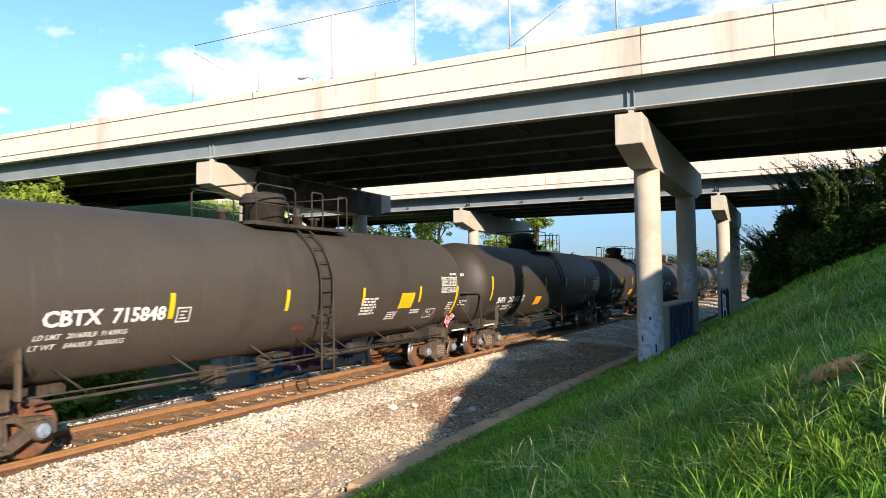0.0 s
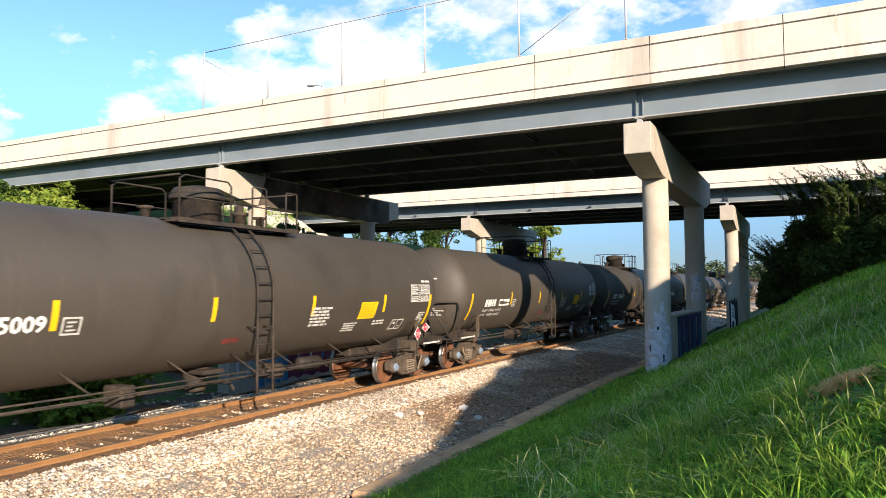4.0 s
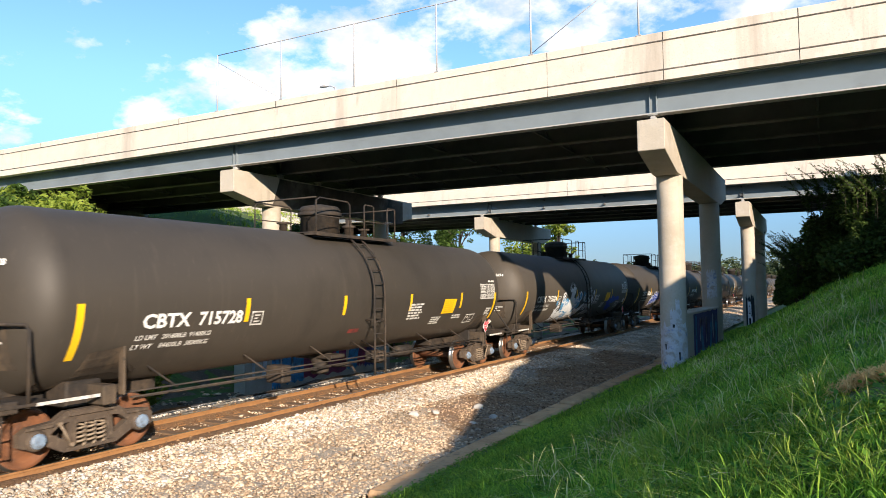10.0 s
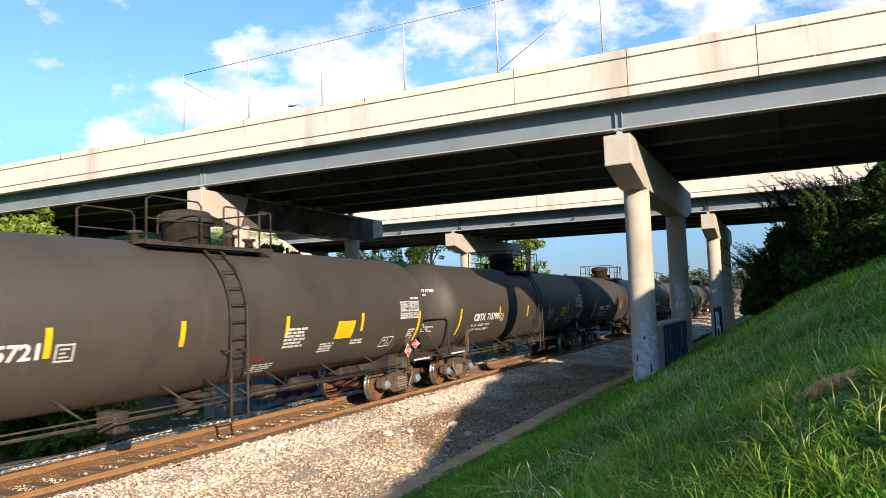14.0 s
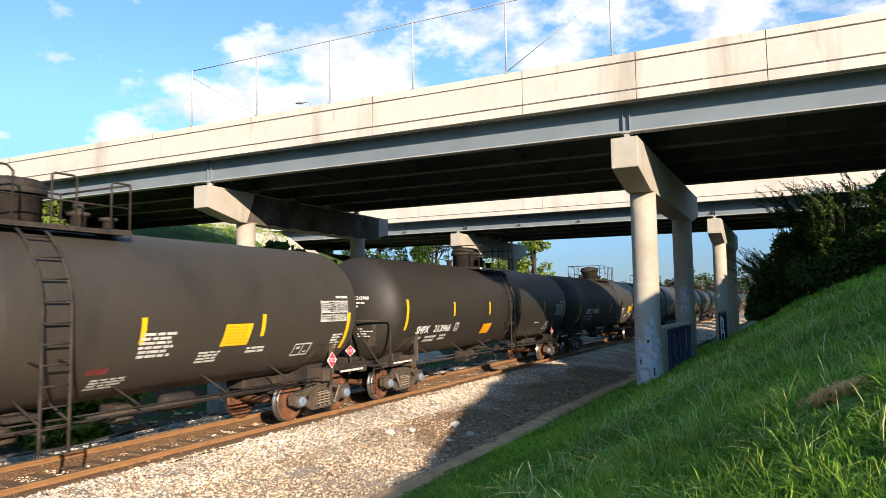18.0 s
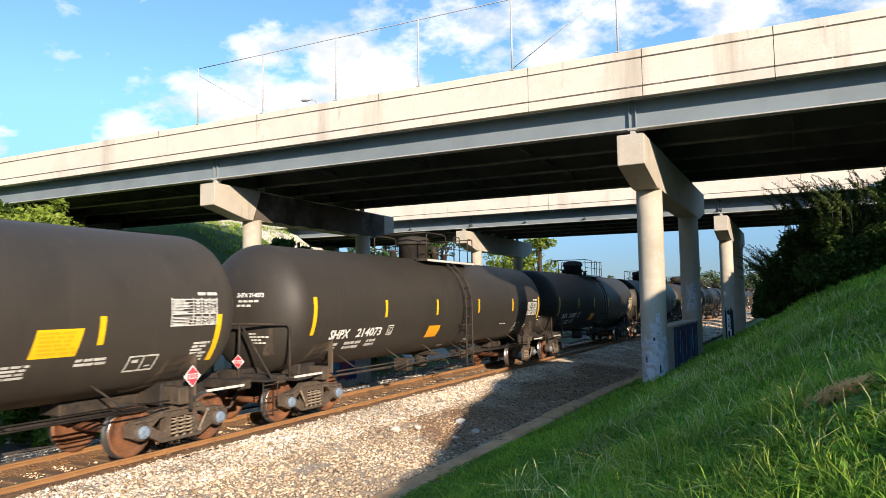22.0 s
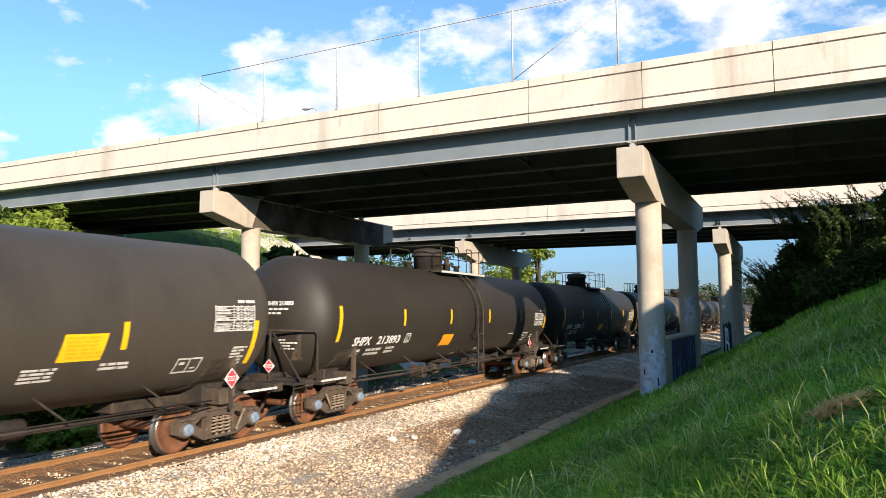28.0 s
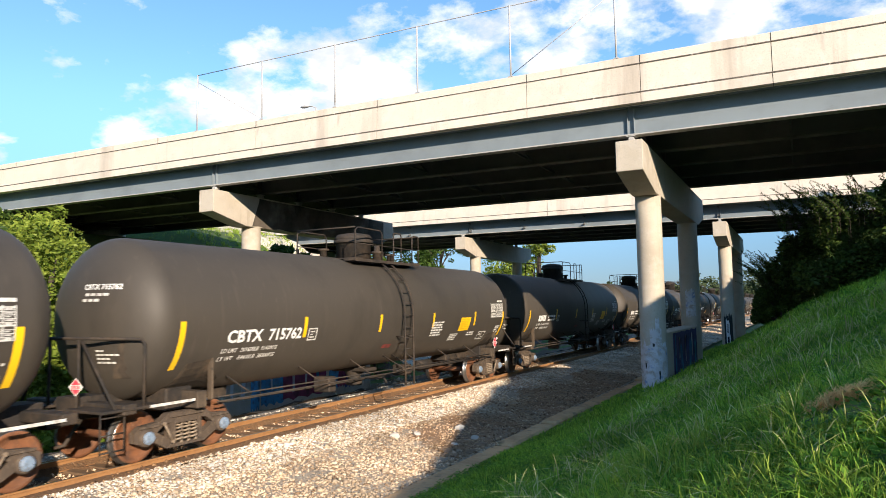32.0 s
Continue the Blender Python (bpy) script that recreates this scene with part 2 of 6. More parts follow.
WHEEL = material("rusty_wheel", (0.21, 0.082, 0.034), 0.75, var=((4, (0.085, 0.042, 0.026), 0.4, 0.7, ALL), (18, (0.28, 0.13, 0.06), 0.55, 0.8, ALL)), bump=(20, 0.2, 0.005))
TREAD = material("polished_tread", (0.42, 0.40, 0.38), 0.28, 0.9)
CAPBLUE = material("bearing_cap", (0.20, 0.27, 0.36), 0.55, var=((9, (0.10, 0.10, 0.11), 0.5, 0.75, ALL),))
RAIL = material("rusty_rail", (0.33, 0.165, 0.062), 0.8, var=((3, (0.24, 0.115, 0.046), 0.4, 0.7, ALL), (25, (0.36, 0.20, 0.09), 0.55, 0.8, ALL)), bump=(40, 0.2, 0.003))
RAILTOP = material("worn_railhead", (0.33, 0.30, 0.27), 0.35, 0.85)
TIE = material("weathered_tie", (0.17, 0.105, 0.060), 0.9, var=((3, (0.25, 0.15, 0.08), 0.4, 0.7, (1, 6, 6)), (12, (0.07, 0.055, 0.045), 0.5, 0.8, (1, 8, 8))), bump=(15, 0.4, 0.01), obj_random=0.2)
BALLAST_BED = material("ballast_bed", (0.39, 0.32, 0.24), 0.95, var=((22, (0.22, 0.19, 0.165), 0.45, 0.65, ALL), (1.0, (0.46, 0.39, 0.30), 0.45, 0.75, ALL), (60, (0.62, 0.58, 0.52), 0.55, 0.75, ALL)), bump=(35, 0.8, 0.05))
SOIL = material("brown_soil", (0.27, 0.150, 0.076), 0.95, var=((0.8, (0.29, 0.225, 0.16), 0.42, 0.68, ALL), (3, (0.13, 0.098, 0.072), 0.5, 0.72, ALL), (26, (0.40, 0.34, 0.27), 0.56, 0.70, ALL)), bump=(22, 0.9, 0.05))
RUST_BED = material("rusty_fines", (0.27, 0.150, 0.072), 0.95, var=((1.5, (0.19, 0.10, 0.05), 0.42, 0.68, ALL), (14, (0.42, 0.29, 0.17), 0.55, 0.72, ALL), (30, (0.12, 0.08, 0.05), 0.5, 0.7, ALL)), bump=(26, 0.9, 0.05))
DIRT = material("brown_dirt", (0.14, 0.105, 0.075), 0.95, var=((1.2, (0.085, 0.066, 0.050), 0.4, 0.7, ALL), (9, (0.22, 0.18, 0.14), 0.55, 0.75, ALL)), bump=(9, 0.8, 0.06))
STONE = island_material("ballast_stone", (0.29, 0.195, 0.122), (0.80, 0.645, 0.47), 0.9)
# darker copy of the ballast stone: dirt, with shade put into the tone
STONE_DIRTY_SHADED = island_material("dirty_shaded_stone", (0.12, 0.070, 0.040), (0.56, 0.39, 0.25), 0.9)
STONE_PALE = island_material("clean_ballast_stone", (0.45, 0.39, 0.32), (0.88, 0.81, 0.70), 0.9)
STONE_RUST = island_material("rust_stained_stone", (0.13, 0.075, 0.040), (0.40, 0.245, 0.13), 0.9)
WOODS = island_material("far_leaves", (0.032, 0.050, 0.022), (0.080, 0.105, 0.050), 0.8)
PALESTONE = material("pale_limestone", (0.55, 0.51, 0.46), 0.9, bump=(20, 0.4, 0.02))
EARTH = material("earth_and_turf", (0.080, 0.165, 0.032), 0.95, var=((0.9, (0.10, 0.12, 0.04), 0.5, 0.75, ALL), (6, (0.05, 0.085, 0.022), 0.45, 0.7, ALL), (0.12, (0.075, 0.105, 0.034), 0.45, 0.65, ALL)), bump=(8, 0.6, 0.06))
GRASS = island_material("grass_blades", (0.070, 0.225, 0.030), (0.40, 0.64, 0.075), 0.6, 0.45)
# lit copy of the grass: sun on the blades put into a yellower tone
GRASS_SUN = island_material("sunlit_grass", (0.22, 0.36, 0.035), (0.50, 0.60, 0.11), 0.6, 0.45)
WEED = island_material("weed_leaves", (0.070, 0.20, 0.022), (0.21, 0.40, 0.055), 0.6, 0.35)
DEADGRASS = island_material("dead_grass", (0.60, 0.31, 0.10), (0.90, 0.56, 0.22), 0.8, 0.2)
DRYGRASS = island_material("dry_grass", (0.42, 0.42, 0.15), (0.68, 0.66, 0.33), 0.7, 0.25)
LEAF = island_material("leaves", (0.035, 0.075, 0.014), (0.105, 0.175, 0.034), 0.5, 0.35)
LEAF_DARK = island_material("dark_leaves", (0.034, 0.066, 0.016), (0.095, 0.150, 0.034), 0.5, 0.3)
# lit copy of the leaves, sunshine included in the lighter tone
LEAF_LIGHT = island_material("sunny_leaves", (0.130, 0.195, 0.026), (0.34, 0.41, 0.070), 0.5, 0.4)
BARK = material("bark", (0.055, 0.042, 0.030), 0.95, var=((8, (0.05, 0.04, 0.03), 0.4, 0.7, (1, 1, 0.2)),), bump=(20, 0.6, 0.02))
WHITE = material("white_lettering", (0.78, 0.78, 0.75), 0.6, var=((6, (0.55, 0.54, 0.50), 0.5, 0.8, ALL),))
GREYWHITE = material("faded_lettering", (0.62, 0.61, 0.57), 0.65, var=((9, (0.36, 0.35, 0.33), 0.45, 0.7, ALL),))
YELLOW = material("reflective_yellow", (0.85, 0.50, 0.010), 0.45)
OCHRE = material("ochre_print", (0.68, 0.39, 0.011), 0.5)
ORANGE = material("orange_panel", (0.85, 0.36, 0.012), 0.5)
RED = material("placard_red", (0.70, 0.06, 0.09), 0.5)
REDFADE = material("faded_red_mark", (0.23, 0.035, 0.03), 0.6, var=((8, (0.09, 0.03, 0.028), 0.4, 0.65, ALL),))
BLUE_SPRAY = material("blue_spray", (0.016, 0.055, 0.36), 0.6, var=((2, (0.03, 0.10, 0.45), 0.45, 0.7, ALL),))
SKYBLUE_SPRAY = material("light_blue_spray", (0.06, 0.26, 0.50), 0.6, var=((3, (0.16, 0.36, 0.55), 0.45, 0.7, ALL),))
MAROON_SPRAY = material("maroon_spray", (0.26, 0.035, 0.085), 0.7, var=((3, (0.10, 0.018, 0.03), 0.45, 0.7, ALL),))
VIOLET_SPRAY = material("violet_spray", (0.060, 0.050, 0.17), 0.7, var=((3, (0.025, 0.025, 0.08), 0.45, 0.7, ALL),))
WHITE_SPRAY = material("white_spray", (0.74, 0.76, 0.78), 0.7, var=((4, (0.52, 0.58, 0.64), 0.5, 0.75, ALL),))
BLACK_SPRAY = material("black_spray", (0.022, 0.022, 0.024), 0.7)
PALE_PAINT = material("scrubbed_pale_paint", (0.54, 0.53, 0.56), 0.8, var=((2.2, (0.62, 0.64, 0.70), 0.45, 0.6, ALL), (6, (0.43, 0.39, 0.36), 0.50, 0.6, ALL), (4.3, (0.24, 0.32, 0.52), 0.60, 0.68, ALL), (17, (0.14, 0.14, 0.20), 0.64, 0.72, ALL)))
PIER_BLUE = material("faded_blue_spray", (0.05, 0.25, 0.46), 0.8, var=((1.5, (0.10, 0.20, 0.30), 0.5, 0.7, ALL), (5, (0.03, 0.04, 0.07), 0.5, 0.7, ALL)))
PATCH = material("paint_patch", (0.028, 0.027, 0.026), 0.6)

# ---- mesh helpers ----


def mesh_of(bm, name, *mats, smooth=False):
    me = bpy.data.meshes.new(name)
    bm.to_mesh(me)
    bm.free()
    for m in mats:
        me.materials.append(m)
    if smooth:
        me.polygons.foreach_set("use_smooth", [True] * len(me.polygons))
    return me


def part(name, bm, mat, parent=None, label="", smooth=False, at=None):
    """Links a bmesh, or ready mesh data, as one object under a thing or a part."""
    if isinstance(bm, bmesh.types.BMesh):
        mats = mat if isinstance(mat, (list, tuple)) else [mat]
        data = mesh_of(bm, name, *mats, smooth=smooth)
    else:
        data = bm
    ob = new(name, data)
    ob.parent = parent
    if at is not None:
        ob.matrix_basis = at
    return tagged(ob, label)


def thing(name, label, category, at=None, group="", kind=""):
    ob = new(name)
    ob.empty_display_size = 0.2
    if at is not None:
        ob.matrix_basis = at
    return tagged(ob, label, category, group, kind)


def solid(name, bm, mat, label, category, group="", kind="", smooth=False, at=None):
    return tagged(part(name, bm, mat, None, smooth=smooth, at=at), label, category, group, kind)


def box(bm, x0, x1, y0, y1, z0, z1, bevel=0.0, slot=0, m=None):
    vs = [bm.verts.new((x, y, z)) for x in (x0, x1) for y in (y0, y1) for z in (z0, z1)]
    idx = ((0, 1, 3, 2), (4, 6, 7, 5), (0, 4, 5, 1), (2, 3, 7, 6), (0, 2, 6, 4), (1, 5, 7, 3))
    fs = [bm.faces.new([vs[i] for i in f]) for f in idx]
    for f in fs:
        f.material_index = slot
    if bevel:
        es = {e for f in fs for e in f.edges}
        r = bmesh.ops.bevel(bm, geom=list(es), offset=bevel, segments=1, affect="EDGES")
        vs = list({v for f in r["faces"] for v in f.verts} | {v for v in vs if v.is_valid})
        for f in r["faces"]:
            f.material_index = slot
    if m is not None:
        bmesh.ops.transform(bm, matrix=m, verts=vs)
    return vs


def tube(bm, pts, r, sides=8, slot=0, cap=True):
    """A round bar through the points."""
    pts = [Vector(p) for p in pts]
    rings = []
    for i, p in enumerate(pts):
        d = (pts[min(i + 1, len(pts) - 1)] - pts[max(i - 1, 0)]).normalized()
        a = d.orthogonal().normalized() if i == 0 else (rings_a - d * rings_a.dot(d)).normalized()
        rings_a = a
        b = d.cross(a)
        rings.append([bm.verts.new(p + r * (math.cos(2 * math.pi * k / sides) * a + math.sin(2 * math.pi * k / sides) * b)) for k in range(sides)])
    for u, w in zip(rings, rings[1:]):
        for k in range(sides):
            f = bm.faces.new((u[k], u[(k + 1) % sides], w[(k + 1) % sides], w[k]))
            f.smooth, f.material_index = True, slot
    if cap:
        for ring in (rings[0][::-1], rings[-1]):
            bm.faces.new(ring).material_index = slot


def lathe(bm, profile, sides=32, axis="z", m=None, slots=None):
    """Turns (radius, height) pairs round an axis."""
    rings = []
    for r, h in profile:
        ring = []
        for k in range(sides):
            a = 2 * math.pi * k / sides
            c, s = r * math.cos(a), r * math.sin(a)
            p = {"z": (c, s, h), "x": (h, c, s), "y": (s, h, c)}[axis]
            ring.append(bm.verts.new(p))
        rings.append(ring)
    for i, (u, w) in enumerate(zip(rings, rings[1:])):
        for k in range(sides):
            f = bm.faces.new((u[k], u[(k + 1) % sides], w[(k + 1) % sides], w[k]))
            f.smooth = True
            if slots:
                f.material_index = slots[i]
    for ring, i in ((rings[0][::-1], 0), (rings[-1], -1)):
        f = bm.faces.new(ring)
        if slots:
            f.material_index = slots[i]
    if m is not None:
        bmesh.ops.transform(bm, matrix=m, verts=[v for ring in rings for v in ring])


def prism(bm, outline, y0, y1, plane="xz", slot=0):
    """A flat outline pushed through the third axis."""
    def pt(a, b, c):
        return {"xz": (a, c, b), "yz": (c, a, b), "xy": (a, b, c)}[plane]
    lo = [bm.verts.new(pt(a, b, y0)) for a, b in outline]
    hi = [bm.verts.new(pt(a, b, y1)) for a, b in outline]
    n = len(outline)
    fs = [bm.faces.new(lo), bm.faces.new(hi[::-1])]
    for k in range(n):
        fs.append(bm.faces.new((lo[k], hi[k], hi[(k + 1) % n], lo[(k + 1) % n])))
    for f in fs:
        f.material_index = slot
    bmesh.ops.recalc_face_normals(bm, faces=fs)
    return lo + hi


def from_arrays(name, verts, faces_n, mat):
    """Mesh data from an (n, k, 3) array: n pieces of k corners, cut into the faces of faces_n."""
    n, k, _ = verts.shape
    me = bpy.data.meshes.new(name)
    loops = np.concatenate([np.concatenate([np.asarray(f) for f in faces_n])[None] + (np.arange(n) * k)[:, None]]).ravel()
    sizes = np.tile([len(f) for f in faces_n], n)
    me.vertices.add(n * k)
    me.vertices.foreach_set("co", verts.reshape(-1).astype(np.float32))
    me.loops.add(len(loops))
    me.loops.foreach_set("vertex_index", loops.astype(np.int32))
    me.polygons.add(len(sizes))
    starts = np.concatenate([[0], np.cumsum(sizes)[:-1]])
    me.polygons.foreach_set("loop_start", starts.astype(np.int32))
    me.polygons.foreach_set("loop_total", sizes.astype(np.int32))
    me.update(calc_edges=True)
    me.materials.append(mat)
    return me


rng = np.random.default_rng(7)

# ---- plan, in metres: y runs along the track, z = 0 on the rail tops ----
TRACK_X = -11.49
GAUGE = 0.755            # rail centre from track centre
KERB_X0, KERB_X1 = -6.50, -6.02
NEAR_Y, FAR_Y = 24.6, 54.8   # front faces of the two bridges
DECK_W = 14.75          # the pier caps reach past it
PIER_W = 17.6
GRADE = 0.007
PIER_A, PIER_B = -5.24, -26.2
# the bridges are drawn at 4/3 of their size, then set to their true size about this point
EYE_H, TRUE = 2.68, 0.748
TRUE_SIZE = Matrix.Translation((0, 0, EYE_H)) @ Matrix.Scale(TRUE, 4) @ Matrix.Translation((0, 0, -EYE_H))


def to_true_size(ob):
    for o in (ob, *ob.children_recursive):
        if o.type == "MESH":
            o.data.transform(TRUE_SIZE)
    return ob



def grade(x):
    return -GRADE * (x + 9)


def smooth01(v):
    v = np.clip(v, 0, 1)
    return v * v * (3 - 2 * v)


def ground_z(x, y):
    """Height of the ground: track bed, side slopes of the cutting, fills of the two bridges."""
    x, y = np.asarray(x, float), np.asarray(y, float)
    c = np.clip(0.0080 + 0.0013 * y, 0.002, 0.033) * (1 - 0.5 * smooth01((y - 48) / 50))
    toe = KERB_X1
    u = np.clip(x - toe, None, 6.0)
    over = np.clip(x - toe - 6.0, 0, 6.0)
    right = -0.50 + 0.30 * u + c * u * u + (0.36 + 0.08 * smooth01((y - 8) / 10)) * over
    # low bank along the crest, out of view, shaped to shade slope and ballast
    bank = smooth01((x - 4.3) / 2.7) * smooth01((18 - y) / 4)
    crest = 4.66 + 0.165 * y + 0.44 * smooth01((y - 0.2) / 5.0) + 0.07 * np.sin(1.7 * y + 0.6) + 0.05 * np.sin(4.3 * y)
    right = right + bank * np.clip(crest - right, 0, None) + 0.02 * np.clip(x - 8, 0, None)
    # hump added to lift the near grass into the sun
    right = right + 0.14 * np.exp(-((x - 0.5) / 1.0) ** 2 - ((y - 4.7) / 1.2) ** 2)
    lm = np.clip((-20.8 - x) * 0.70, 0, None)
    lcap = 1.2 + (6.2 + 1.35 * smooth01((y - 30) / 1.5) * smooth01((41 - y) / 1.0)) * smooth01((y - 10) / 7) * (1 - smooth01((y - 57) / 12)) + 0.02 * np.clip(-24 - x, 0, 200)
    left = -1.35 + np.minimum(lm, lcap + 0.6)
    bed = np.full_like(x, -0.75) - 0.75 * smooth01((-13.8 - x) / 2)
    z = np.where(x > toe, right, np.where(x < -15, left, bed))
    far = smooth01((y - 150) / 150)
    return z * (1 - far) + np.minimum(z, 1.0) * far

# ---- ground, ballast, kerb, track ----


def sheet(name, xs, ys, zf, mat, jitter=0.0):
    X, Y = np.meshgrid(xs, ys, indexing="ij")
    Z = zf(X, Y)
    if jitter:
        Z = Z + jitter * rng.standard_normal(Z.shape)
    nx, ny = X.shape
    me = bpy.data.meshes.new(name)
    idx = np.arange(nx * ny).reshape(nx, ny)
    quads = np.stack([idx[:-1, :-1], idx[1:, :-1], idx[1:, 1:], idx[:-1, 1:]], -1).reshape(-1, 4)
    me.from_pydata(np.stack([X, Y, Z], -1).reshape(-1, 3).tolist(), [], quads.tolist())
    me.materials.append(mat)
    me.polygons.foreach_set("use_smooth", [True] * len(me.polygons))
    return me


gx = np.concatenate([[-2500, -900, -400, -200, -120], np.arange(-90, -30, 3), np.arange(-30, -7, 1.0), [-6.5, -6.05], np.arange(-5.8, 16, 0.5), np.arange(16, 60, 4), [90, 150, 300, 900, 2500]])
gy = np.concatenate([[-2500, -600, -200, -80, -40], np.arange(-24, 60, 1.0), np.arange(60, 200, 5), [230, 300, 400, 700, 1500, 3000]])
tagged(new("ground", sheet("ground", gx, gy, ground_z, EARTH)), "grassy cutting slopes and dirt beside the railway", "ground", kind="structure")


def ballast_z(x, y):
    a = np.abs(x - TRACK_X)
    fall = np.where(x < TRACK_X, 0.30, 0.135)
    low = np.where(x < TRACK_X, -1.30, -0.60)
    z = np.where(a < 0.72, -0.27,  np.where(a < 1.95, -0.12 + 0 * a, -0.12 - (a - 1.95) * fall))
    wave = 0.02 * np.sin(1.3 * y + 2 * x) + 0.015 * np.sin(3.1 * x - 0.7 * y)
    return np.maximum(z, low) + np.where(a > 1.2, wave, 0)


bx = np.concatenate([np.arange(-16.9, TRACK_X - 1, 0.35), np.arange(TRACK_X - 1, TRACK_X + 1, 0.25), np.arange(TRACK_X + 1, KERB_X0, 0.3), [KERB_X0 + 0.02]])
by = np.concatenate([np.arange(-30, 60, 0.5), np.arange(60, 420, 6)])
tagged(new("ballast_bed", sheet("ballast_bed", bx, by, lambda x, y: ballast_z(x, y) - 0.10 * (np.abs(x - TRACK_X) < 1.15), BALLAST_BED, 0.012)), "pale crushed limestone ballast under the track", "ballast", kind="structure")


def dirt_z(x, y):
    edge = smooth01((x + 21.2) / 1.0) * smooth01((-15.6 - x) / 0.6)
    near = np.maximum(ballast_z(x, y) + 0.025, -1.35)
    return np.where(x < -20.6, ground_z(x, y), np.where(x > -16.3, near, -1.35)) + 0.07 * edge + 0.06 * edge * np.sin(2.1 * y + x) * np.sin(1.3 * x - 0.6 * y)


tagged(new("trackside_dirt", sheet("trackside_dirt", np.concatenate([np.arange(-22.4, -13.5, 0.35), [TRACK_X - 1.95]]), np.concatenate([np.arange(-12, 60, 0.6), np.arange(60, 200, 6)]), dirt_z, DIRT, 0.03)), "brown dirt and rubble along the far side of the track", "dirt", kind="structure")


tagged(new("rusty_bed", sheet("rusty_bed", np.linspace(TRACK_X - 1.30, TRACK_X + 1.16, 14), np.arange(-10, 70, 0.4), lambda x, y: np.where(np.abs(x - TRACK_X) < 0.66, -0.212, -0.095 - 0.05 * np.clip(np.abs(x - TRACK_X) - 1.1, 0, None)), RUST_BED, 0.008)), "rust-brown fines packed between the ties", "track bed", kind="structure")


def worn(x, y):
    """How far fine brown soil has covered the foot of the shoulder, widened to darken its shaded stretch."""
    return smooth01((x + 8.3 + 0.9 * smooth01((y - 12) / 4) + 0.45 * np.sin(0.9 * y) + 0.25 * np.sin(2.3 * y)) / 1.6) * smooth01((y - 10.5) / 4) * smooth01((34 - y) / 4)


def stones(name, n, xr, yr, size, zf, mat, power=1.0):
    """Angular crushed stones, each a squashed and skewed octahedron."""
    x = rng.uniform(*xr, n)
    y = yr[0] + (yr[1] - yr[0]) * rng.uniform(0, 1, n) ** power
    s = size * rng.lognormal(0, 0.35, n)
    base = np.array([[1, 0, 0], [0, 1, 0], [-1, 0, 0], [0, -1, 0], [0.2, 0.1, 0.75], [0, 0, -0.75]], float)
    v = base[None] * rng.uniform(0.6, 1.25, (n, 6, 1)) * np.stack([rng.uniform(0.7, 1.2, n), rng.uniform(0.7, 1.2, n), rng.uniform(0.5, 0.9, n)], -1)[:, None]
    a, b = rng.uniform(0, 6.28, n), rng.uniform(-0.6, 0.6, n)
    vx, vz = v[..., 0] * np.cos(b)[:, None] - v[..., 2] * np.sin(b)[:, None], v[..., 0] * np.sin(b)[:, None] + v[..., 2] * np.cos(b)[:, None]
    X = vx * np.cos(a)[:, None] - v[..., 1] * np.sin(a)[:, None]
    Y = vx * np.sin(a)[:, None] + v[..., 1] * np.cos(a)[:, None]
    P = np.stack([X, Y, vz], -1) * s[:, None, None]
    P += np.stack([x, y, zf(x, y) + s * 0.25], -1)[:, None]
    faces = [(0, 1, 4), (1, 2, 4), (2, 3, 4), (3, 0, 4), (1, 0, 5), (2, 1, 5), (3, 2, 5), (0, 3, 5)]
    return from_arrays(name, P, faces, mat)


ob = new("ballast_stones", stones("ballast_stones", 64000, (TRACK_X + 1.08, KERB_X0 + 0.1), (4, 46), 0.029, lambda x, y: ballast_z(x, y) - 0.055 * worn(x, y) * (np.sin(37.1 * x + 91.7 * y) < 0.5), STONE, 1.5))
tagged(ob, "loose pale crushed limestone on the near ballast shoulder", "gravel", kind="stuff")
ob = new("ballast_stones", stones("clean_ballast", 17000, (TRACK_X + 1.10, TRACK_X + 2.7), (4, 46), 0.030, ballast_z, STONE_PALE, 1.5))
tagged(ob, "cleaner whitish crushed limestone beside the ties", "gravel", kind="stuff")
ob = new("ballast_stones", stones("far_side_ballast", 2000, (TRACK_X - 1.75, TRACK_X - 1.48), (4, 50), 0.032, ballast_z, STONE_PALE, 1.3))
tagged(ob, "whitish crushed limestone on the far ballast shoulder", "gravel", kind="stuff")
ob = new("ballast_stones", stones("ballast_between_rails", 12000, (TRACK_X - 1.3, TRACK_X + 1.15), (3, 46), 0.030, ballast_z, STONE_RUST, 1.4))
tagged(ob, "rust-stained crushed stone between the rails", "gravel", kind="stuff")
ob = new("ballast_stones", stones("crib_stones", 7000, (TRACK_X - 0.55, TRACK_X + 0.60), (4, 44), 0.024, lambda x, y: np.where(np.abs((y + 9) / 0.52 - np.round((y + 9) / 0.52)) > 0.27, -0.195, -0.42) - 0.25 * (np.sin(3.1 * y) * np.sin(5.3 * x + y) > 0.40), STONE, 1.5))
tagged(ob, "pale crushed stone caught between the ties", "gravel", kind="stuff")
ob = new("rubble", stones("rubble", 1500, (-21.5, -15.6), (2, 50), 0.09, dirt_z, STONE, 1.3))
tagged(ob, "scattered broken stones beyond the track", "rubble", kind="stuff")
ob = new("ballast_stones", stones("far_ballast", 9000, (TRACK_X + 0.85, KERB_X0 + 0.1), (46, 120), 0.05, ballast_z, STONE, 1.2))
tagged(ob, "crushed limestone along the track past the bridge", "gravel", kind="stuff")


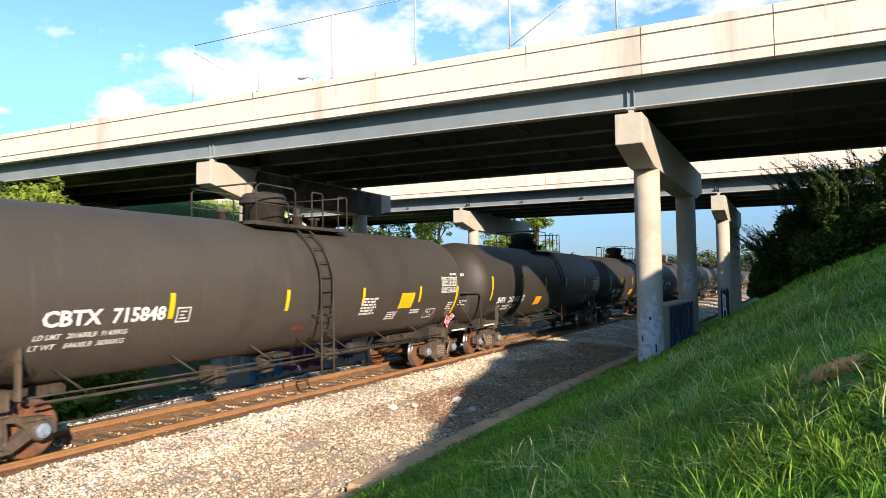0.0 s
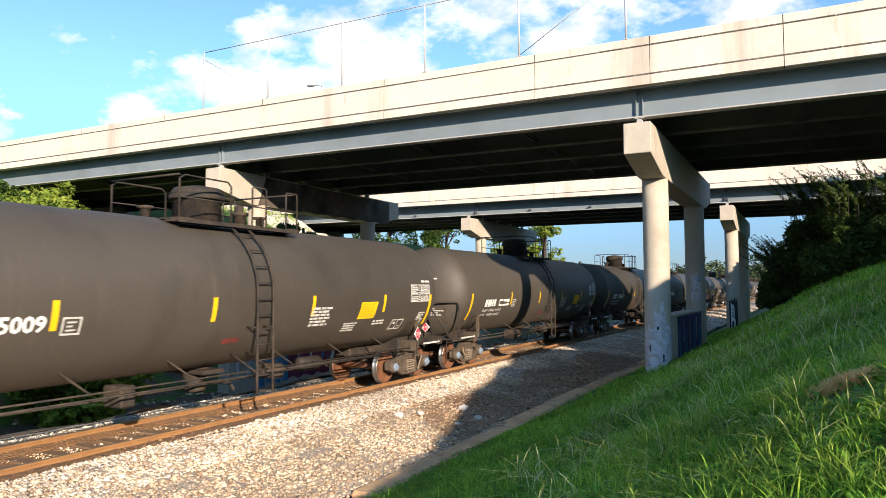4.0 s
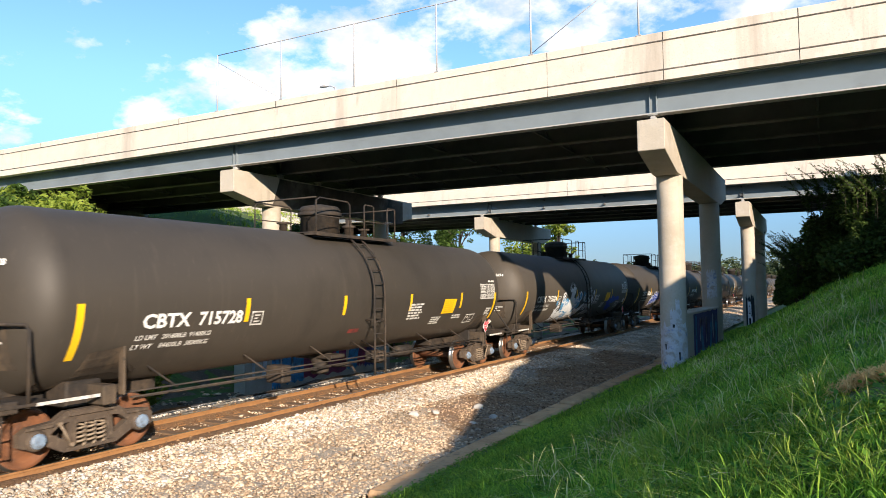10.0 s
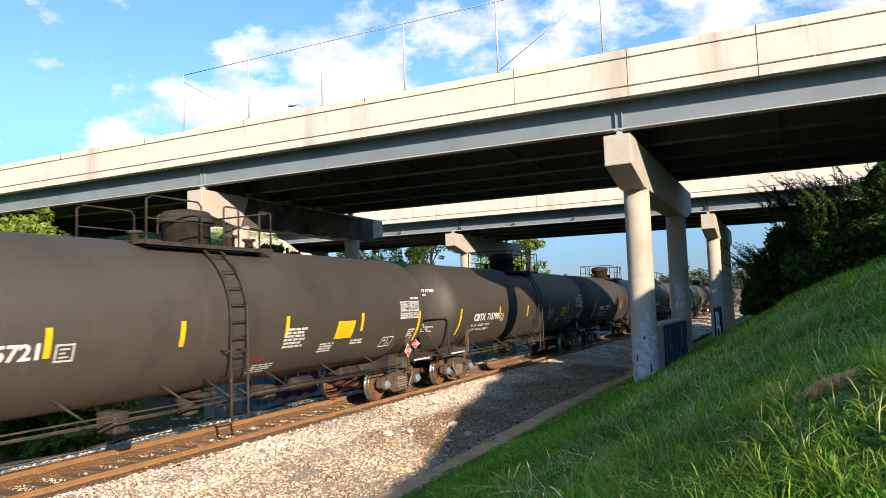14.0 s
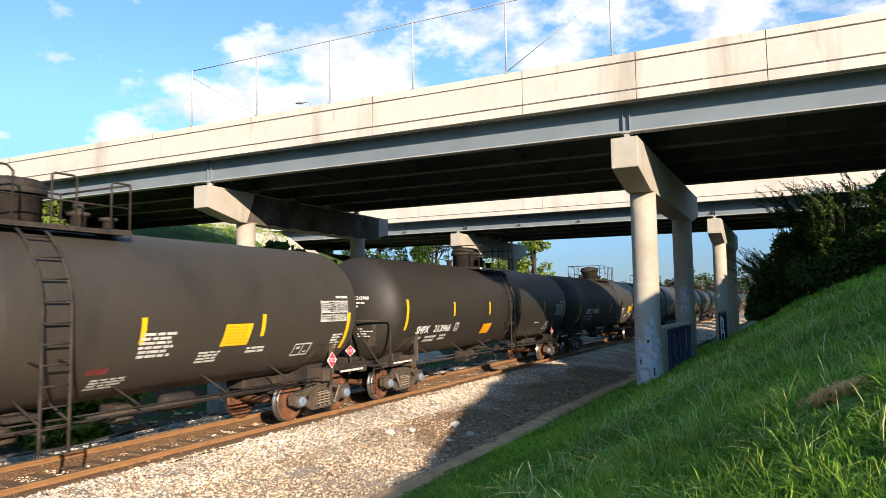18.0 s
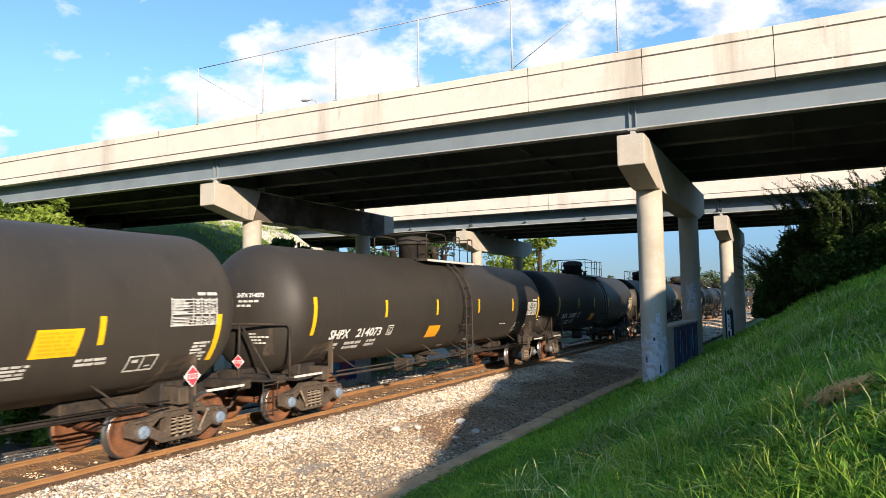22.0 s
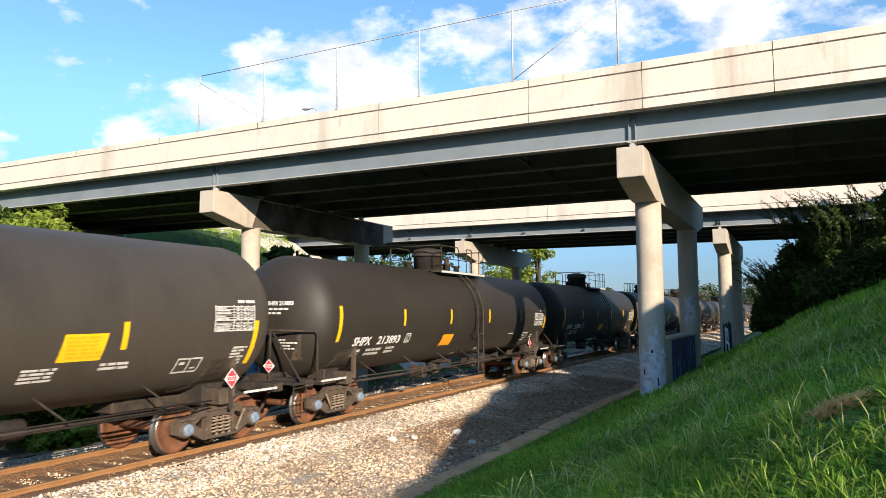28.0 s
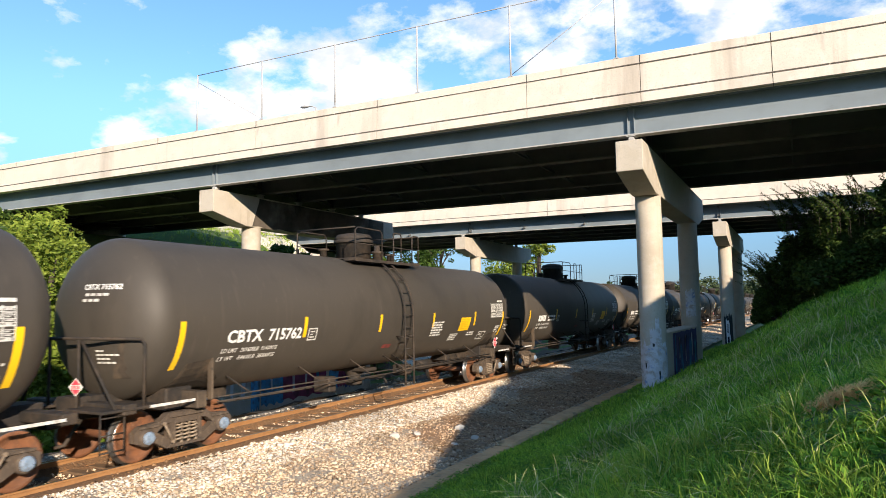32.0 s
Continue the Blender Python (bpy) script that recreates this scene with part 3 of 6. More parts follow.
def soil_z(x, y):
    return ballast_z(x, y) - 0.03 + 0.055 * worn(x, y) + 0.006 * np.sin(9 * x + 4 * y) * np.sin(7 * y)


tagged(new("soil_strip", sheet("soil_strip", np.arange(-9.3, KERB_X0 + 0.05, 0.16), np.arange(8, 36, 0.25), soil_z, SOIL, 0.010)), "brown soil over the foot of the ballast shoulder", "soil", kind="structure")


ob = new("soil_stones", stones("soil_stones", 16000, (-9.4, KERB_X0), (10.5, 34), 0.024, soil_z, STONE_DIRTY_SHADED, 1.3))
tagged(ob, "small dirty stones in the brown soil, darkened for the shade there", "gravel", kind="stuff")


def kerb():
    run = thing("kerb", "low buried concrete kerb between ballast and grass", "kerb", kind="structure")
    y, k = -6.0, 0
    while y < 46:
        ln = 2.95
        bm = bmesh.new()
        box(bm, KERB_X0, KERB_X1, y + 0.02, y + ln, -0.95, -0.49 - 0.02 * math.sin(k * 2.1), 0.05)
        part("kerb_stone", bm, KERB, run, at=pose(0.05 * math.sin(k * 4.1), 0, 0.035 * math.sin(k * 2.7), 0, 0.4 * math.sin(k), 0))
        y += ln + 0.05
        k += 1


kerb()


def big_stones():
    """The few larger stones that lie on the shoulder."""
    for x, y, s in ((-8.36, 13.6, 0.11), (-8.15, 14.25, 0.09), (-7.75, 15.7, 0.13), (-7.1, 15.2, 0.10), (-7.2, 14.3, 0.08), (-9.6, 9.3, 0.07)):
        bm = bmesh.new()
        bmesh.ops.create_icosphere(bm, subdivisions=2, radius=s)
        for v in bm.verts:
            v.co *= 1 + 0.5 * noise.noise(v.co * 9 + Vector((x, y, 0)))
            v.co.z *= 0.65
        solid("stone", bm, PALESTONE, "pale fist-sized limestone lying on the ballast", "stone", "stones on the shoulder", at=pose(x, y, float(ballast_z(np.array(x), np.array(y))) + s * 0.35, 0, 0, 40 * x))


big_stones()


def track():
    tr = thing("railway_track", "rusty railway track on wooden ties in pale ballast", "railway track", kind="structure")
    prof = [(-0.068, -0.17), (0.068, -0.17), (0.068, -0.158), (0.012, -0.138), (0.010, -0.045), (0.036, -0.034), (0.036, -0.006), (0.026, 0.0), (-0.026, 0.0), (-0.036, -0.006), (-0.036, -0.034), (-0.010, -0.045), (-0.012, -0.138), (-0.068, -0.158)]
    for sx in (-1, 1):
        bm = bmesh.new()
        prism(bm, [(TRACK_X + sx * (GAUGE) + a, b) for a, b in prof], -60, 420)
        for f in bm.faces:
            if f.normal.z > 0.9 and f.calc_center_median().z > -0.01:
                f.material_index = 1
        part("rail", bm, [RAIL, RAILTOP], tr, "rusty steel rail with a worn head")
    bm = bmesh.new()
    box(bm, TRACK_X - 1.3, TRACK_X + 1.3, -0.115, 0.115, -0.36, -0.185, 0.012)
    tie = mesh_of(bm, "tie", TIE)
    bm = bmesh.new()
    for sx in (-1, 1):
        c = TRACK_X + sx * GAUGE
        box(bm, c - 0.17, c + 0.17, -0.09, 0.09, -0.185, -0.170)
        for dx in (-0.10, 0.10):
            for dy in (-0.05, 0.05):
                box(bm, c + dx - 0.012, c + dx + 0.012, dy - 0.012, dy + 0.012, -0.17, -0.135)
    plate = mesh_of(bm, "tie_plate", RAIL)
    for k in range(300):
        y = -9 + 0.52 * k
        o = part("tie", tie, None, tr, at=pose(0.02 * math.sin(k * 7.3), y, 0.008 * math.sin(k * 3.7), 0, 0, 0.5 * math.sin(k * 5.1)))
        if y < 48:
            part("tie_plate", plate, None, tr, at=pose(0, y, 0))
    bm = bmesh.new()
    for y in (4.2, 16.1, 28.0):
        for sx in (-1, 1):
            box(bm, TRACK_X + sx * GAUGE - 0.03, TRACK_X + sx * GAUGE + 0.03, y - 0.45, y + 0.45, -0.14, -0.045, 0.008)
    part("joint_bar", bm, RAIL, tr)


track()

# ---- the two bridges ----


def shear(bm):
    for v in bm.verts:
        v.co.z += grade(v.co.x)


def bridge(y0, dz, label, joints, inset=0.85):
    """A deck with parapets on five plate girders; y0 is the face of the parapet that looks down the track."""
    b = thing("road_bridge", label, "bridge", kind="structure")
    xa, xb = -75.0, 62.0
    y1 = y0 + DECK_W
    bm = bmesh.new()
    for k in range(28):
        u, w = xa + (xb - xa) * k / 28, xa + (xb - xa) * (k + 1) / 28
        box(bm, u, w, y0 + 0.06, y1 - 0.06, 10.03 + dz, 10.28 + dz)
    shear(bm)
    part("deck_slab", bm, SOFFIT, b, "dark grey concrete deck slab, uneven in tone")
    for front in (True, False):
        s, e = (1, y0) if front else (-1, y1)
        xs = sorted(joints) if front else [xa + 12 * k for k in range(1, 11)]
        ends = [xa] + [x for x in xs if xa < x < xb] + [xb]
        for u, w in zip(ends, ends[1:]):
            # fascia with its drip lip, face, chamfered coping
            prof = [(0.0, 9.93), (0.0, 10.24), (0.035, 10.28), (0.035, 10.31), (0.01, 10.33), (0.03, 11.33), (0.055, 11.36), (0.055, 11.66), (0.085, 11.69), (0.36, 11.69), (0.40, 10.28), (0.40, 9.93), (0.32, 9.93), (0.30, 9.97), (0.12, 9.97), (0.10, 9.93)]
            bm = bmesh.new()
            prism(bm, [(e + s * a, z + dz) for a, z in prof], u + 0.012, w - 0.012, "yz")
            shear(bm)
            part("parapet_panel", bm, CONCRETE, b)
        for z, h, out in ((10.285, 0.045, 0.031), (11.335, 0.030, 0.021)):
            bm = bmesh.new()
            x = xa
            while x < xb:
                w = 1.4 + 2.6 * (0.5 + 0.5 * math.sin(x * 3.3 + z))
                hh = h * (0.75 + 0.5 * abs(math.sin(x * 5.1)))
                box(bm, x, x + w - 0.04, e + s * out - 0.02, e + s * out + 0.02, z + dz, z + hh + dz)
                x += w
            shear(bm)
            part("dirt_line", bm, DIRTLINE, b, "dark weathered groove")
        bm = bmesh.new()
        for x in ends[1:-1]:
            box(bm, x - 0.014, x + 0.014, e + s * 0.05, e + s * 0.34, 10.0 + dz, 11.66 + dz)
        shear(bm)
        part("joint_strip", bm, JOINT, b)
    for k in range(5):
        gy0 = y0 + (inset if k == 0 else 0.85) + k * (DECK_W - 1.7) / 4
        bm = bmesh.new()
        prism(bm, [(gy0 - 0.20, 8.94), (gy0 + 0.20, 8.94), (gy0 + 0.20, 8.975), (gy0 + 0.012, 8.98), (gy0 + 0.012, 9.985), (gy0 + 0.17, 9.99), (gy0 + 0.17, 10.025), (gy0 - 0.17, 10.025), (gy0 - 0.17, 9.99), (gy0 - 0.012, 9.985), (gy0 - 0.012, 8.98), (gy0 - 0.20, 8.975)], -52, 15.5, "yz")
        for v in bm.verts:
            v.co.z += dz
        shear(bm)
        # inner girders are darker than the front one: shade put into their colour
        g = part("girder", bm, STEEL if k == 0 else SHADED_STEEL, b, "blue-grey painted steel plate girder" if k == 0 else "steel plate girder, dark with the deck's shade put into its colour")
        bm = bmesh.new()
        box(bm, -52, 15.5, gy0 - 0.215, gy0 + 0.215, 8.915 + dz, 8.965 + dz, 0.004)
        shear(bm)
        part("bottom_flange", bm, FLANGE if k == 0 else SHADED_FLANGE, g, "paler bottom flange")
        bm = bmesh.new()
        for x in (PIER_A, PIER_B):
            for dx in (-0.12, 0.12):
                box(bm, x + dx - 0.01, x + dx + 0.01, gy0 - 0.15, gy0 + 0.15, 8.98 + dz, 9.985 + dz)
        shear(bm)
        part("stiffener", bm, STEEL if k == 0 else SHADED_STEEL, g)
    bm = bmesh.new()
    for x in (-46, -39, -32.5, PIER_B, -21, -15.7, -10.4, PIER_A, 0, 5, 10):
        for k in range(4):
            a = y0 + 0.87 + k * (DECK_W - 1.7) / 4
            c = y0 + 0.83 + (k + 1) * (DECK_W - 1.7) / 4
            for z in (9.12, 9.80):
                box(bm, x - 0.04, x + 0.04, a, c, z + dz, z + 0.08 + dz)
            tube(bm, [(x, a, 9.16 + dz), (x, (a + c) / 2, 9.82 + dz), (x, c, 9.16 + dz)], 0.035, 5)
    shear(bm)
    part("cross_frame", bm, SHADED_STEEL, b)
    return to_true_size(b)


NEAR_JOINTS = [-66, -57.5, -49.5, -42.0, -36.4, -29.6, -22.82, -15.9, -9.02, -4.7, -0.44, 6.5, 13.5, 24, 35, 48]
bridge(NEAR_Y, 0.0, "highway bridge with pale concrete parapet and blue-grey girders", NEAR_JOINTS)
bridge(FAR_Y, 0.22, "parallel highway bridge of pale concrete behind the first", [-60, -48, -38, -28, -18.5, -9.2, 0.3, 10, 22, 36], 1.3)


def pier(x, y0, dz, zb, label, wall, reach=3.55):
    """A pier of two round columns under a cap beam with tapered ends."""
    p = thing("bridge_pier", label, "bridge pier", kind="structure", group="bridge piers")
    g = grade(x) + dz
    ya, yb = y0 + 0.2, y0 + PIER_W - 0.4
    bm = bmesh.new()
    prism(bm, [(ya, 7.53), (ya, 8.64), (yb, 8.64), (yb, 7.53), (yb - 2.3, 7.0), (ya + 2.3, 7.0)], x - 0.485, x + 0.485, "yz")
    for v in bm.verts:
        v.co.z += g
    bmesh.ops.bevel(bm, geom=bm.edges[:], offset=0.02, segments=1, affect="EDGES")
    part("cap_beam", bm, CONCRETE_PIER, p, "tapered pale concrete cap beam")
    for cy in (ya + 3.2, yb - 3.2):
        bm = bmesh.new()
        zs = np.linspace(zb - 0.6, 7.02 + g, 9)
        lathe(bm, [(0.50, float(z)) for z in zs], 40, m=Matrix.Translation((x, cy, 0)))
        part("column", bm, CONCRETE_PIER, p, "round pale concrete column", smooth=False)
    if wall:
        bm = bmesh.new()
        box(bm, x - 0.38, x + 0.38, ya + reach, yb - 3.55, zb - 0.6, wall, 0.03)
        part("crash_wall", bm, CONCRETE_PIER, p, "low concrete wall between the columns")
    for k in range(5):
        gy0 = y0 + 0.85 + k * (DECK_W - 1.7) / 4
        bm = bmesh.new()
        box(bm, x - 0.2, x + 0.2, gy0 - 0.22, gy0 + 0.22, 8.64 + g, 8.70 + g, 0.01)
        lathe(bm, [(0.10, -0.16), (0.10, 0.16)], 16, "y", m=Matrix.Translation((x, gy0, 8.80 + g)))
        box(bm, x - 0.16, x + 0.16, gy0 - 0.2, gy0 + 0.2, 8.885 + g, 8.935 + g)
        part("bearing", bm, FLANGE, p, "rocker bearing")
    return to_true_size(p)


pier_a = pier(PIER_A, NEAR_Y, 0.0, -0.9, "pale concrete pier with graffiti low on its columns", 1.55)
pier_b = pier(PIER_B, NEAR_Y, 0.0, -2.7, "pale concrete pier beyond the track, graffiti on its wall", 1.0, 0.9)


def soot_patch(pr, x, y0):
    """Soot, with the shade put into it, on the face of the cap beam that looks towards the track."""
    bm = bmesh.new()
    ya, n, g = y0 + 0.2, 24, grade(x)
    lo, hi = [], []
    for k in range(n + 1):
        y = ya + 2.75 + (PIER_W - 4.6) * k / n
        lo.append(bm.verts.new((x + 0.4885, y, 7.02 + g + 0.05 * math.sin(k * 1.9))))
        hi.append(bm.verts.new((x + 0.4885, y + (0.6 if k == 0 else 0.0), 8.60 + g - 0.05 * abs(math.sin(k * 2.7)))))
    for k in range(n):
        bm.faces.new((lo[k], lo[k + 1], hi[k + 1], hi[k]))
    to_true_size(part("soot_patch", bm, SOOT_SHADE, pr, "black soot stain, with shade put into its dark tone"))


soot_patch(pier_b, PIER_B, NEAR_Y)
pier_c = pier(-5.15, FAR_Y, 0.2, -0.9, "pale concrete pier of the second bridge", 0)
pier(-26.8, FAR_Y, 0.2, -2.7, "pale concrete pier of the second bridge beyond the track", 0)


def abutment(x, y0, side):
    bm = bmesh.new()
    box(bm, x if side > 0 else x - 1.2, x + 1.2 if side > 0 else x, y0 + 0.3, y0 + DECK_W - 0.3, 5.0, 10.0, 0.03)
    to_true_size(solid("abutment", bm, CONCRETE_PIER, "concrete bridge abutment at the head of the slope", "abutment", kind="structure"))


for yy in (NEAR_Y, FAR_Y):
    abutment(9.6, yy, 1)
    abutment(-50.5, yy, -1)


def slope_paving():
    """Pale stone paving on the far slope between the bridges, below the abutment."""
    bm = bmesh.new()
    for i in range(10):
        for j in range(5):
            x0 = -21.2 - i * 1.4
            y0 = 36.4 + j * 1.15
            z0 = float(ground_z(np.array(x0), np.array(y0)))
            z1 = float(ground_z(np.array(x0 - 1.36), np.array(y0)))
            q = [(x0, y0, z0), (x0, y0 + 1.11, z0), (x0 - 1.36, y0 + 1.11, z1), (x0 - 1.36, y0, z1)]
            lo = [bm.verts.new((a, b, c - 0.1)) for a, b, c in q]
            hi = [bm.verts.new((a, b, c + 0.08 + 0.03 * math.sin(i * 5 + j * 3))) for a, b, c in q]
            bm.faces.new(hi)
            for k in range(4):
                bm.faces.new((lo[k], lo[(k + 1) % 4], hi[(k + 1) % 4], hi[k]))
    bmesh.ops.recalc_face_normals(bm, faces=bm.faces[:])
    solid("slope_paving", bm, CONCRETE, "pale concrete slabs paving the far slope", "paving", kind="structure")


slope_paving()


def fence():
    f = thing("bridge_fence", "tall galvanised chain-link fence posts on the bridge parapet", "fence")
    xs = [-26.82, -22.52, -18.2, -13.92, -9.69, -5.54]
    y = NEAR_Y + 0.12
    tops = []
    for x in xs:
        z0, z1 = 11.69 + grade(x), 14.62 + grade(x)
        bm = bmesh.new()
        tube(bm, [(x, y, z0 - 0.25), (x, y, z1)], 0.038, 10)
        box(bm, x - 0.09, x + 0.09, y - 0.07, y + 0.07, z0 - 0.004, z0 + 0.03)
        part("post", bm, GALV, f)
        tops.append((x, y, z1 - 0.03))
    bm = bmesh.new()
    tube(bm, tops, 0.022, 8)
    part("top_rail", bm, GALV, f)
    for a, b in ((0, 1), (5, 4)):
        bm = bmesh.new()
        tube(bm, [(xs[a], y, tops[a][2] - 0.35), (xs[b], y, 11.75 + grade(xs[b]))], 0.016, 6)
        part("brace", bm, GALV, f)
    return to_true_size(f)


fence()


def street_lamp(x, y, z):
    p = thing("street_lamp", "grey cobra-head street lamp on the bridge deck", "street lamp")
    bm = bmesh.new()
    tube(bm, [(x, y, 10.45), (x, y, z - 0.15), (x - 0.05, y, z)], 0.07, 8)
    part("pole", bm, GALV, p)
    bm = bmesh.new()
    tube(bm, [(x, y, z - 0.1), (x - 0.35, y, z + 0.12), (x - 0.8, y, z + 0.18)], 0.04, 8)
    part("arm", bm, GALV, p)
    bm = bmesh.new()
    bmesh.ops.create_uvsphere(bm, u_segments=14, v_segments=8, radius=0.3)
    for v in bm.verts:
        v.co = Vector((v.co.x * 1.5, v.co.y * 0.6, v.co.z * 0.4)) + Vector((x - 1.1, y, z + 0.2))
    part("lamp_head", bm, GALV, p, smooth=True)
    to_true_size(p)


street_lamp(-32.65, 41.9, 18.35)

# ---- tank cars ----
PITCH = 18.05
TANK_R, TANK_Z, SHELL, HEAD = 1.53, 2.57, 7.72, 0.80


def on_shell(y, z, off=0.0):
    """A point on the side of the tank that faces the camera, at height z."""
    s = max(-0.999, min(0.999, (z - TANK_Z) / TANK_R))
    a = math.asin(s)
    return ((TANK_R + off) * math.cos(a), y, TANK_Z + (TANK_R + off) * s)


def decal(bm, y0, y1, z0, z1, lean=0.0, off=0.008, rows=6, slot=0):
    """A painted patch that follows the shell."""
    grid = []
    for i in range(rows + 1):
        z = z0 + (z1 - z0) * i / rows
        sh = lean * (i / rows - 0.5)
        grid.append([bm.verts.new(on_shell(y0 + sh, z, off)), bm.verts.new(on_shell(y1 + sh, z, off))])
    for a, b in zip(grid, grid[1:]):
        f = bm.faces.new((a[0], a[1], b[1], b[0]))
        f.material_index = slot


TEXTS = {}


def prepare_texts(wanted):
    """Turns all the lettering into meshes at once."""
    obs = []
    for body, lean in wanted:
        cu = bpy.data.curves.new("lettering", "FONT")
        cu.body, cu.size, cu.shear, cu.offset = body, 1.0, lean, 0.03
        cu.resolution_u = 2
        ob = bpy.data.objects.new("lettering", cu)
        scene.collection.objects.link(ob)
        obs.append((body, lean, ob, cu))
    bpy.context.view_layer.update()
    deps = bpy.context.evaluated_depsgraph_get()
    for body, lean, ob, cu in obs:
        TEXTS[body, lean] = bpy.data.meshes.new_from_object(ob.evaluated_get(deps))
    for body, lean, ob, cu in obs:
        bpy.data.objects.remove(ob)
        bpy.data.curves.remove(cu)


def text_mesh(body, shear_amount=0.0):
    return TEXTS[body, shear_amount].copy()


def lettering(body, y0, y1, z0, z1, mat, shear_amount=0.0):
    """Text laid on the shell between y0 and y1, z0 and z1."""
    me = text_mesh(body, shear_amount)
    co = np.empty(len(me.vertices) * 3)
    me.vertices.foreach_get("co", co)
    co = co.reshape(-1, 3)
    lo, hi = co.min(0), co.max(0)
    y = y0 + (co[:, 0] - lo[0]) / (hi[0] - lo[0]) * (y1 - y0)
    z = z0 + (co[:, 1] - lo[1]) / (hi[1] - lo[1]) * (z1 - z0)
    a = np.arcsin((z - TANK_Z) / TANK_R)
    r = TANK_R + 0.016
    me.vertices.foreach_set("co", np.stack([r * np.cos(a), y, TANK_Z + r * np.sin(a)], -1).ravel())
    me.update()
    me.materials.clear()
    me.materials.append(mat)
    return me


def word_bars(bm, y0, y1, z0, z1, lines, seed, fill=0.9):
    """Rows of short bars in place of writing too small to read."""
    r = random.Random(seed)
    h = (z1 - z0) / lines
    for k in range(lines):
        z = z1 - (k + 1) * h
        y, end = y0 + (0.03 * r.random()), y0 + (y1 - y0) * r.uniform(fill, 1.0)
        while y < end - 0.05:
            w = min(r.uniform(0.10, 0.34), end - y)
            decal(bm, y, y + w, z + 0.22 * h, z + 0.86 * h, 0.0, 0.008, 1)
            y += w + r.uniform(0.02, 0.045)


def head_profile():
    pts = []
    for k in range(13):
        a = math.pi / 2 * k / 12
        pts.append((TANK_R * math.sin(a) if k else 0.02, -SHELL - HEAD * math.cos(a)))
    return pts


def tank_mesh(paint):
    bm = bmesh.new()
    prof = head_profile()
    for y in (-5.15, -5.13, -2.58, -2.56, 0, 2.56, 2.58, 5.13, 5.15):
        prof.append((TANK_R + (0.006 if abs(y) in (5.13, 2.56) else 0.0), y))
    prof += [(r, -y) for r, y in head_profile()[::-1]]
    lathe(bm, prof, 64, "y", m=Matrix.Translation((0, 0, TANK_Z)))
    return mesh_of(bm, "tank", paint)


def wheelset_mesh():
    bm = bmesh.new()
    for s in (-1, 1):
        prof = [(0.10, -0.06), (0.11, 0.075), (0.22, 0.035), (0.36, 0.02), (0.385, 0.062), (0.452, 0.066), (0.458, 0.05), (0.462, -0.04), (0.487, -0.055), (0.487, -0.075), (0.40, -0.075), (0.36, -0.02), (0.20, -0.03)]
        slots = [0, 0, 0, 0, 0, 1, 1, 1, 1, 0, 0, 0]
        prof2 = [(r, TRACKHALF * s + h * s) for r, h in prof]
        lathe(bm, prof2, 36, "x", slots=slots)
        # lightening marks that turn with the wheel
        for k in range(2):
            a = k * math.pi
            box(bm, s * (TRACKHALF + 0.028) - 0.006, s * (TRACKHALF + 0.028) + 0.006, -0.05, 0.05, 0.24, 0.32, m=Matrix.Rotation(a, 4, "X"))
    lathe(bm, [(0.085, -1.0), (0.085, 1.0)], 16, "x")
    bmesh.ops.recalc_face_normals(bm, faces=bm.faces[:])
    return mesh_of(bm, "wheelset", WHEEL, TREAD)


TRACKHALF = 0.755
AXLE = 0.889
AXLE_Z = 0.462


